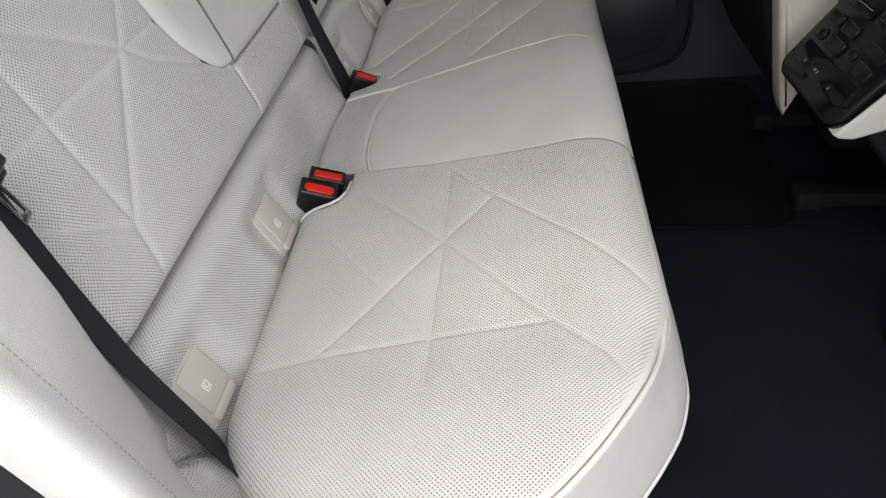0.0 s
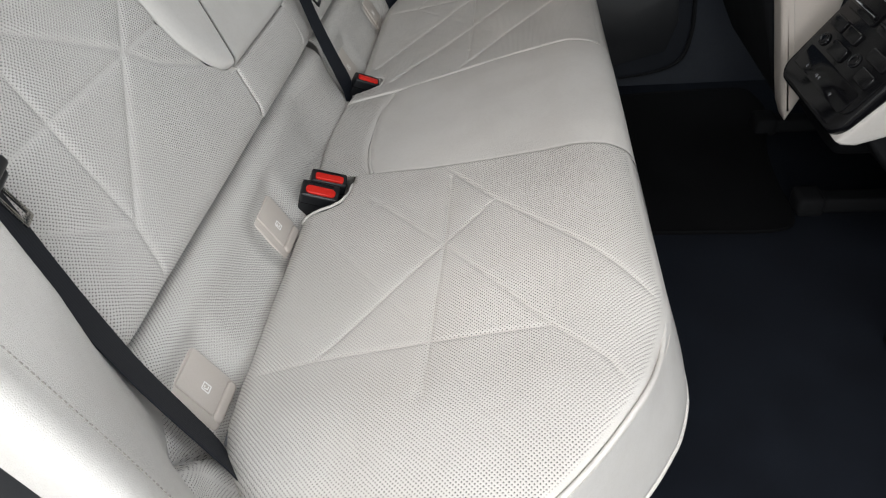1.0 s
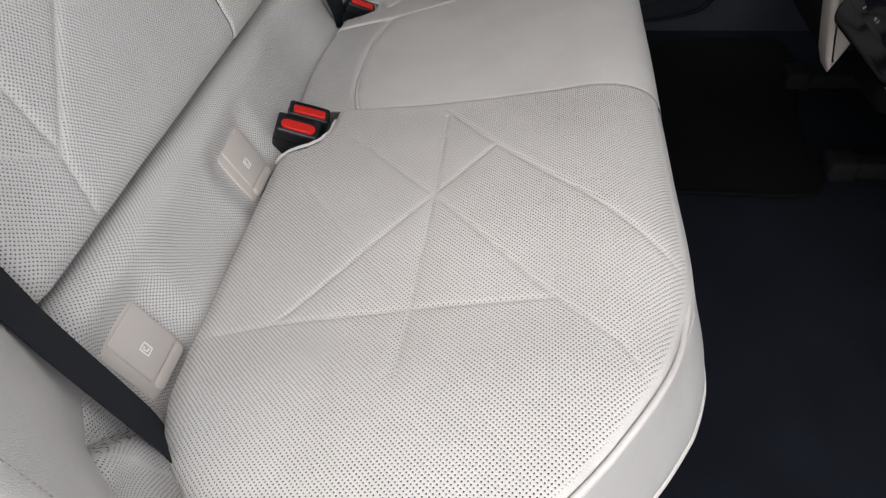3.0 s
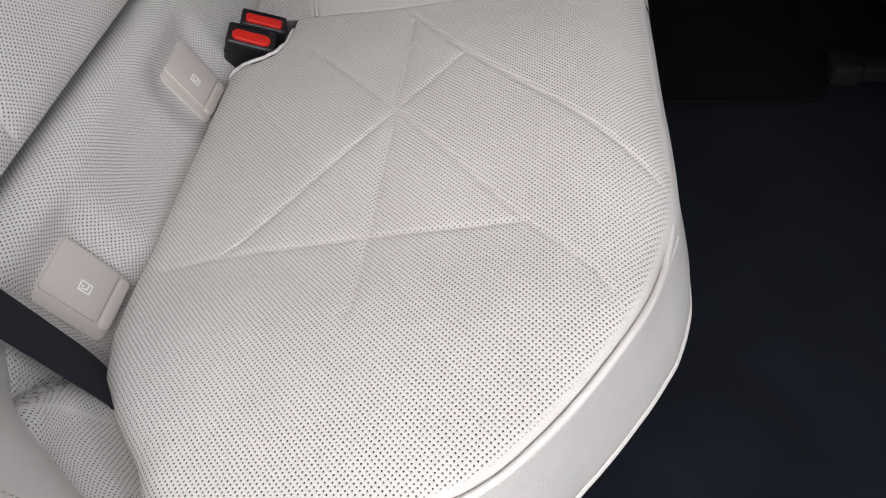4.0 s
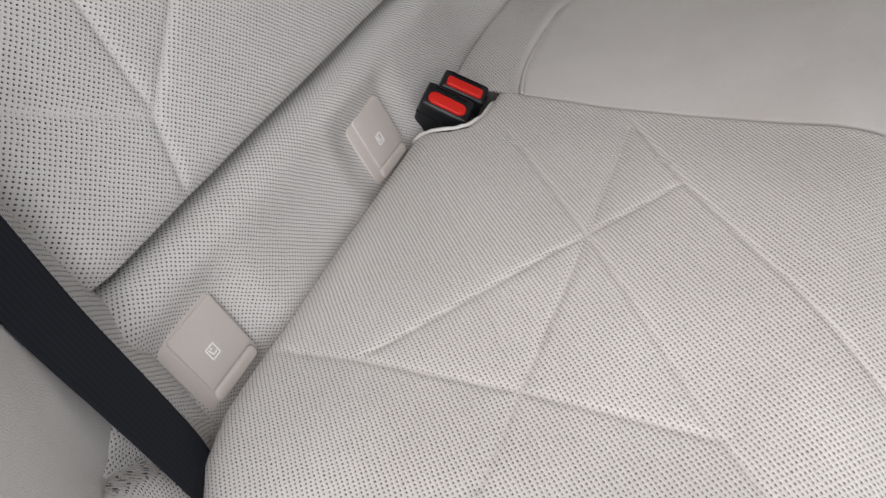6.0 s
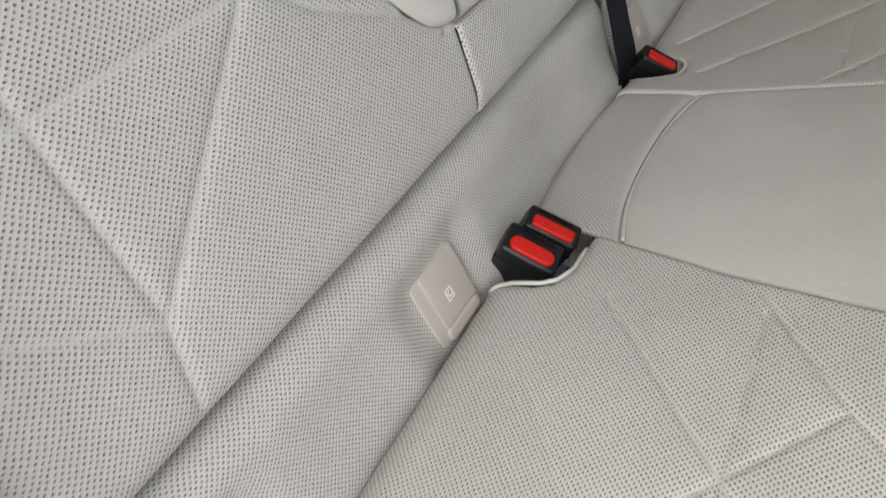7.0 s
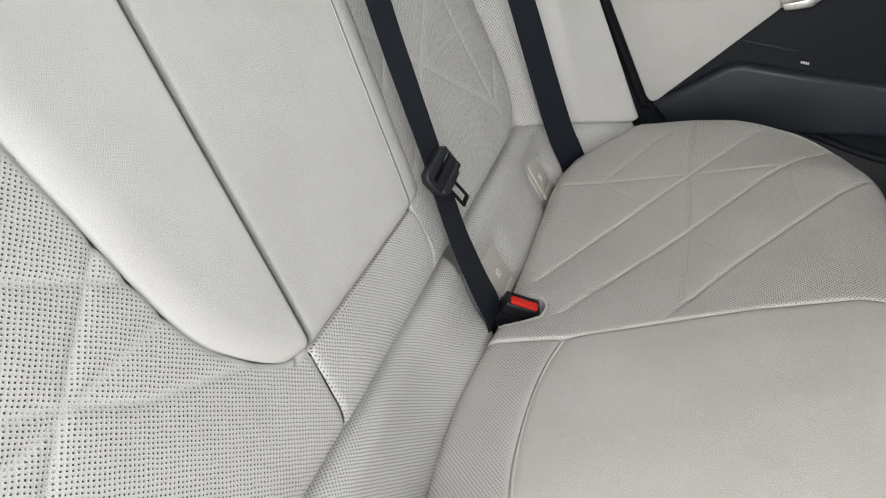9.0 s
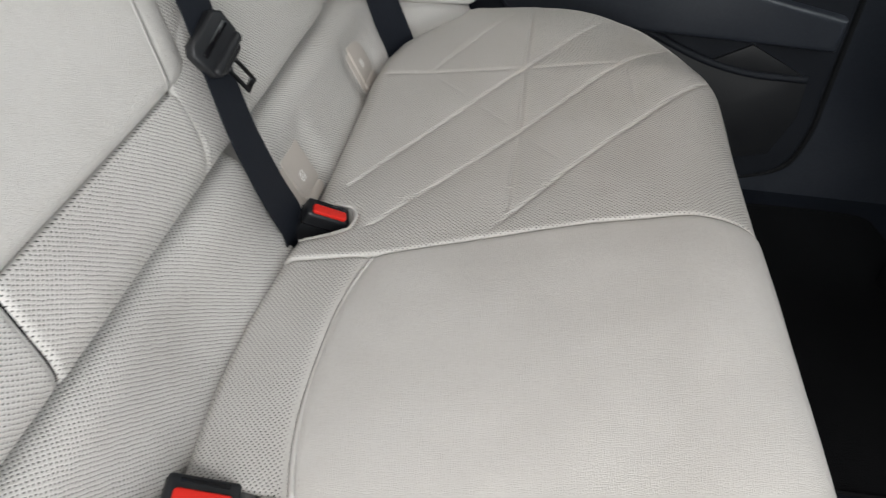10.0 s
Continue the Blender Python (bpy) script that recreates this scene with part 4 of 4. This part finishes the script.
def latch_plate(t, m, turn=24, steel=None):
    """Black moulded latch plate with its steel tongue; y along the belt."""
    m = m @ pose(0, 0, 0, 0, 0, turn) @ Matrix.Scale(0.86, 4)
    shell = prism([(-0.032, 0.020), (-0.024, 0.027), (0.022, 0.027), (0.031, 0.018), (0.030, -0.006), (0.018, -0.022), (-0.016, -0.022), (-0.032, -0.010)], 0.013, m @ pose(0, 0, -0.005), 0.004, 3)
    bar = box(0.056, 0.011, 0.016, m @ pose(-0.001, -0.010, 0.004), 0.0045, 3)
    part("latch_plate", join_bm(shell, bar), BLACK_PLASTIC, t, "black moulded latch plate")
    # the slot's shade is put in as a solid, darker bar
    part("slot_shade_bar", box(0.048, 0.007, 0.010, m @ pose(0, 0.010, 0.0045), 0.002), GLOSS_BLACK, t)
    tongue = [box(0.0042, 0.036, 0.0026, m @ pose(sx * 0.0075, -0.036, 0), 0.0008) for sx in (-1, 1)]
    tongue.append(box(0.0192, 0.007, 0.0026, m @ pose(0, -0.0545, 0), 0.0008))
    part("tongue", join_bm(*tongue), steel or DARK_STEEL, t, "steel tongue" if steel else "dark steel tongue")


def belt_side(sign, line, facing, label, plate):
    t = thing("seat_belt", label, "seat belt", "rear seat belts")
    line = [(a, b * sign, c) for a, b, c in line]
    ribbon("webbing", line, facing, 0.047, t, label="black woven webbing")
    if plate:
        x, y, z = plate
        latch_plate(t, look((x, y, z), (x + 0.9, y - 0.3 * sign, z + 0.3)) @ pose(0, 0, 0, 0, 180, 0), 24 if sign > 0 else 0, CHROME if sign < 0 else None)
    return t


belt_side(-1, [(0.063, 0.610, 0.315), (0.055, 0.606, 0.36), (0.040, 0.604, 0.40), (0.021, 0.603, 0.45), (0.006, 0.603, 0.50), (-0.017, 0.602, 0.60), (-0.05, 0.603, 0.80), (-0.11, 0.61, 1.08)], [(0.62, -0.78, 0), (0.55, -0.83, 0), (0.40, -0.91, 0), (0.40, -0.91, 0), (0.44, -0.90, 0), (0.50, -0.87, 0)], "black webbing seat belt with latch plate hanging beside the bolster", (-0.035, -0.590, 0.674))
belt_side(1, [(0.050, 0.600, 0.325), (0.046, 0.594, 0.362), (0.031, 0.574, 0.42), (0.016, 0.552, 0.50), (-0.015, 0.545, 0.635), (-0.049, 0.546, 0.76), (-0.13, 0.55, 1.08)], [(0.75, 0.6, 0.2), (0.62, 0.75, 0.1), (0.45, 0.88, 0), (0.3, 0.95, 0)], "black webbing seat belt hanging down over the beige bolster", (-0.025, 0.546, 0.700))


def belt_middle():
    t = thing("seat_belt", "black webbing middle belt with latch plate tucked beside its buckle", "seat belt", "rear seat belts")
    line = [(0.015, 0.173, 0.325), (0.017, 0.165, 0.362), (0.009, 0.151, 0.41), (-0.009, 0.147, 0.478), (-0.028, 0.159, 0.540), (-0.037, 0.168, 0.570), (-0.057, 0.179, 0.637), (-0.084, 0.198, 0.721), (-0.120, 0.222, 0.86), (-0.18, 0.255, 1.08)]
    ribbon("webbing", line, [(0.1, 0.98, 0.1), (0.0, 1, 0), (0.1, 0.99, 0), (0.2, 0.98, 0), (0.25, 0.97, 0)], 0.045, t, label="black woven webbing")
    latch_plate(t, look((-0.026, 0.162, 0.552), (-0.026 + 0.9, 0.162 - 0.25, 0.552 + 0.33)) @ pose(0, 0, 0, 0, 180, 0))


belt_middle()


# ---- floor mat ----
def floor_mat(outline, label):
    t = thing("floor_mat", label, "floor mat", "floor mats")
    pts = smooth_line(outline + outline[:1], 0.02)[:-1]
    part("carpet", prism([tuple(p) for p in pts], 0.010, pose(0, 0, 0.001), 0.003), MAT, t)
    ring = np.column_stack([pts, np.full(len(pts), 0.0095)])
    pv, pf = tube(np.concatenate([ring, ring[:1]]), 0.0035, 6)
    put_mesh("binding", pv, pf, MAT, t)


floor_mat([(0.56, 0.172), (0.70, 0.169), (0.835, 0.173), (0.872, 0.212), (0.874, 0.34), (0.888, 0.48), (0.93, 0.62), (0.925, 0.74), (0.88, 0.78), (0.62, 0.77), (0.55, 0.72), (0.54, 0.45), (0.545, 0.22)], "black carpet floor mat in the far footwell")


# ---- far door ----
def on_side(y):
    """Outlines in x and z, thick towards smaller y."""
    return Matrix(((1, 0, 0, 0), (0, 0, -1, y), (0, 1, 0, 0), (0, 0, 0, 1)))


def far_door():
    d = thing("car_door", "closed car door with beige upper panel and dark lower trim", "car door")
    y = 0.80
    edge = [(0.745, 0.60), (0.748, 0.43), (0.752, 0.33), (0.756, 0.24), (0.758, 0.165), (0.740, 0.093), (0.68, 0.060), (0.58, 0.045)]
    curve = smooth_line(edge, 0.012)
    outline = [(-0.10, 0.60), (-0.10, -0.03), (0.40, 0.0)] + [tuple(p) for p in curve[::-1]]
    part("lower_trim", prism(outline, 0.05, on_side(y + 0.05), 0.008, 3), DARK_TRIM, d, "dark moulded lower door trim")
    pv, pf = tube(np.column_stack([curve[:, 0] + 0.006, np.full(len(curve), y + 0.008), curve[:, 1]]), 0.006)
    put_mesh("door_seal", pv, pf, MATT_BLACK, d, label="black rubber door seal")
    up = [(0.020, 0.74), (0.051, 0.66), (0.151, 0.404), (0.157, 0.396), (0.164, 0.393), (0.172, 0.396), (0.264, 0.474), (0.369, 0.564), (0.41, 0.62), (0.43, 0.74)]
    part("upper_panel", prism(up, 0.03, on_side(y + 0.02), 0.004), SMOOTH, d, "beige leather door panel")
    part("sill", box(0.9, 0.07, 0.05, pose(0.35, y + 0.05, 0.745), 0.012, 3), DARK_TRIM, d)
    ledge = [(0.165, 0.392), (0.285, 0.462), (0.31, 0.466), (0.735, 0.385), (0.735, 0.33), (0.20, 0.345)]
    part("armrest", prism(ledge, 0.045, on_side(y + 0.02), 0.010, 3), SILL_TRIM, d)
    stitches("stitching", [(0.150, y - 0.0105, 0.612), (0.205, y - 0.0105, 0.600), (0.280, y - 0.0105, 0.585), (0.358, y - 0.0105, 0.568)], d, (0, -1, 0), 0.006, 0.0056, 0.0007, DARK_THREAD)
    trim = [(0.355, 0.567), (0.362, 0.553), (0.402, 0.556), (0.440, 0.585), (0.50, 0.655), (0.478, 0.66), (0.424, 0.602), (0.39, 0.571)]
    part("bezel", prism(trim, 0.016, on_side(y - 0.008), 0.004, 3), CHROME, d, "satin metal trim round the door handle")
    strip = smooth_line([(0.012, 0.74), (0.043, 0.66), (0.142, 0.407), (0.152, 0.389), (0.166, 0.383)], 0.012)
    pv, pf = tube(np.column_stack([strip[:, 0] - 0.004, np.full(len(strip), y - 0.006), strip[:, 1]]), 0.0075)
    put_mesh("door_seal", pv, pf, MATT_BLACK, d, label="black rubber seal along the beige panel")
    rail = smooth_line([(0.300, 0.503), (0.317, 0.499), (0.396, 0.480)], 0.012)
    pv, pf = tube(np.column_stack([rail[:, 0], np.full(len(rail), y - 0.001), rail[:, 1]]), 0.0016, 6)
    put_mesh("trim_line", pv, pf, SILL_TRIM, d)
    lip = smooth_line([(0.40, 0.348), (0.457, 0.323), (0.541, 0.290), (0.623, 0.273), (0.717, 0.271)], 0.012)
    pv, pf = tube(np.column_stack([lip[:, 0], np.full(len(lip), y - 0.004), lip[:, 1]]), 0.007)
    put_mesh("pocket_lip", pv, pf, DARK_TRIM, d, label="moulded lip of the door pocket")
    pocket = [tuple(p) for p in lip] + [(0.725, 0.20), (0.70, 0.12), (0.55, 0.08), (0.40, 0.10)]
    part("door_pocket", prism(pocket, 0.012, on_side(y + 0.004), 0.004), BLACK_PLASTIC, d, "dark open door pocket")
    part("speaker_grille", prism([(0.550, 0.291), (0.610, 0.325), (0.659, 0.302), (0.712, 0.276), (0.62, 0.279)], 0.008, on_side(y + 0.002), 0.003), BLACK_PLASTIC, d, "three-cornered speaker grille")
    for i in range(4):
        part("mark", box(0.0022, 0.001, 0.0038, pose(0.400 + 0.0034 * i, y - 0.0262, 0.470 - 0.0007 * i), 0), WHITE_PRINT, d)


far_door()


# ---- rear end of the console ----
def console():
    c = thing("center_console", "rear end of the centre console with glossy black control panel", "console")
    c.location.z = -0.020
    part("lower_body", prism([(0.80, 0.386), (0.87, 0.30), (1.10, 0.13), (1.15, 0.0), (1.5, 0.0), (1.5, 0.56), (0.90, 0.45)], 0.17, on_side(0.085), 0.015, 3), MATT_BLACK, c)
    shell = [(0.758, 0.389), (0.766, 0.383), (0.786, 0.381), (0.82, 0.392), (1.0, 0.478), (1.4, 0.555), (1.4, 0.64), (0.95, 0.63), (0.905, 0.56)]
    part("shell", prism(shell, 0.188, on_side(0.094), 0.006, 3), SMOOTH, c, "beige leather console shell")
    up = Vector((0.58, 0, 0.815)).normalized()
    out = Vector((-0.815, 0, 0.58)).normalized()
    m = Matrix(((0, up.x, out.x, 0.753), (-1, up.y, out.y, 0.0), (0, up.z, out.z, 0.425), (0, 0, 0, 1))) @ pose(0, 0, 0, 0, 8, 0)
    part("pod", prism(rounded(0.186, 0.322, 0.026, 6), 0.045, m @ pose(0, 0.134, -0.046), 0.008, 3), GLOSS_BLACK, c)
    face = part("control_panel", prism(rounded(0.172, 0.286, 0.018, 6), 0.004, m @ pose(0, 0.145, -0.002), 0.0015), GLOSS_BLACK, c, "glossy black touch panel with switches")
    # touch field with three small signs along its edge
    part("touch_field", prism(rounded(0.150, 0.034, 0.008), 0.0020, m @ pose(0, 0.018, 0.0014), 0.0008), GLOSS_BLACK, face)
    for bx, by, w in ((-0.044, 0.0105, 0.0032), (-0.0135, 0.0115, 0.0052), (-0.0065, 0.0115, 0.0030), (0.034, 0.0085, 0.0036)):
        a = box(w, 0.0008, 0.0005, m @ pose(bx, by, 0.0036), 0)
        b = box(0.0008, 0.0042, 0.0005, m @ pose(bx + w * 0.4, by, 0.0037, 0, 0, -18), 0)
        d = box(w * 0.7, 0.0008, 0.0005, m @ pose(bx, by + 0.0022, 0.0036, 0, 0, 25), 0)
        part("sign", join_bm(a, b, d), GREY_PRINT, face, smooth=False)
    # rotary switch, rocker keys and the louvres above
    for bx, by in ((0.019, 0.058), (-0.060, 0.050)):
        a = np.linspace(0, 2 * np.pi, 25)
        ring = np.array([m @ Vector((bx + 0.0085 * math.cos(q), by + 0.0085 * math.sin(q), 0.0036)) for q in a])
        pv, pf = tube(ring, 0.0012, 6)
        put_mesh("dial_ring", pv, pf, DARK_STEEL, face, label="dark metal ring")
        part("dial", prism(rounded(0.014, 0.014, 0.0068, 5), 0.004, m @ pose(bx, by, 0.001), 0.0014, 3), GLOSS_BLACK, face)
    for bx, by, w, h in ((-0.060, 0.078, 0.034, 0.018), (-0.020, 0.078, 0.034, 0.018), (0.052, 0.078, 0.044, 0.018), (-0.020, 0.052, 0.040, 0.020), (0.058, 0.052, 0.034, 0.020)):
        part("switch", prism(rounded(w, h, 0.004), 0.0055, m @ pose(bx, by, 0.001, 6, 0, 0), 0.0020, 3), GLOSS_BLACK, face)
    for side in (-1, 1):
        vent = part("vent_frame", prism(rounded(0.074, 0.112, 0.008), 0.0045, m @ pose(side * 0.041, 0.155, 0.001), 0.0018, 2), GLOSS_BLACK, face, "air vent frame")
        for k in range(5):
            part("louvre", box(0.066, 0.0035, 0.010, m @ pose(side * 0.041, 0.112 + 0.0215 * k, 0.006, 35, 0, 0), 0.0010), GLOSS_BLACK, vent)


console()


# ---- front seat ----
def front_seat(sign, ahead, gap, rails, label):
    t = thing("front_seat", label, "car seat", "front seats")
    side = [(0.795, 0.27), (0.765, 0.33), (0.700, 0.56), (0.62, 0.86), (0.72, 0.90), (0.83, 0.55), (0.90, 0.29)]
    side = [(a + ahead, b) for a, b in side]
    cover = [(0.778, 0.272), (0.768, 0.296), (0.758, 0.340), (0.730, 0.477), (0.647, 0.86), (0.73, 0.90), (0.83, 0.55), (0.803, 0.34), (0.785, 0.29)]
    cover = [(a + ahead, b) for a, b in cover]
    part("side_cover", prism(cover, 0.05, on_side(gap + 0.05 if sign > 0 else -gap), 0.010, 3), BEIGE_PLASTIC, t, "beige side cover")
    back = [(a - 0.004, b) for a, b in side]
    part("back_shell", prism(back, 0.40, on_side(gap + 0.455 if sign > 0 else -gap - 0.055), 0.02, 4), MATT_BLACK, t, "dark moulded back shell")
    part("cushion_frame", box(0.42, 0.46, 0.10, pose(1.08 + ahead, sign * (gap + 0.235), 0.24), 0.03, 3), MATT_BLACK, t)
    y = sign * (gap - 0.0005)
    seam = [(0.778 + ahead, y, 0.345), (0.752 + ahead, y, 0.46), (0.668 + ahead, y, 0.86)]
    stitches("stitching", seam, t, (0, -sign, 0), 0.006, 0.0056, 0.0007, SEAM_THREAD)
    for x, y in rails:
        part("rail", box(0.60, 0.04, 0.034, pose(x + 0.31, y, 0.022), 0.008, 3), MATT_BLACK, t)
        part("rail_cap", box(0.052, 0.060, 0.044, pose(x, y, 0.024), 0.012, 3), MATT_BLACK, t)
        part("riser", box(0.10, 0.030, 0.17, pose(x + 0.30, y, 0.115), 0.008, 2), MATT_BLACK, t)
    return t


front_seat(1, 0.0, 0.135, [(0.905, 0.245), (0.905, 0.57)], "far front seat with beige side cover and dark back shell")
# only its rails show; the unseen seat over them is added to shade the bench
front_seat(-1, 0.16, 0.135, [(0.938, -0.150), (0.938, -0.56)], "near front seat on black rails beside the open door")
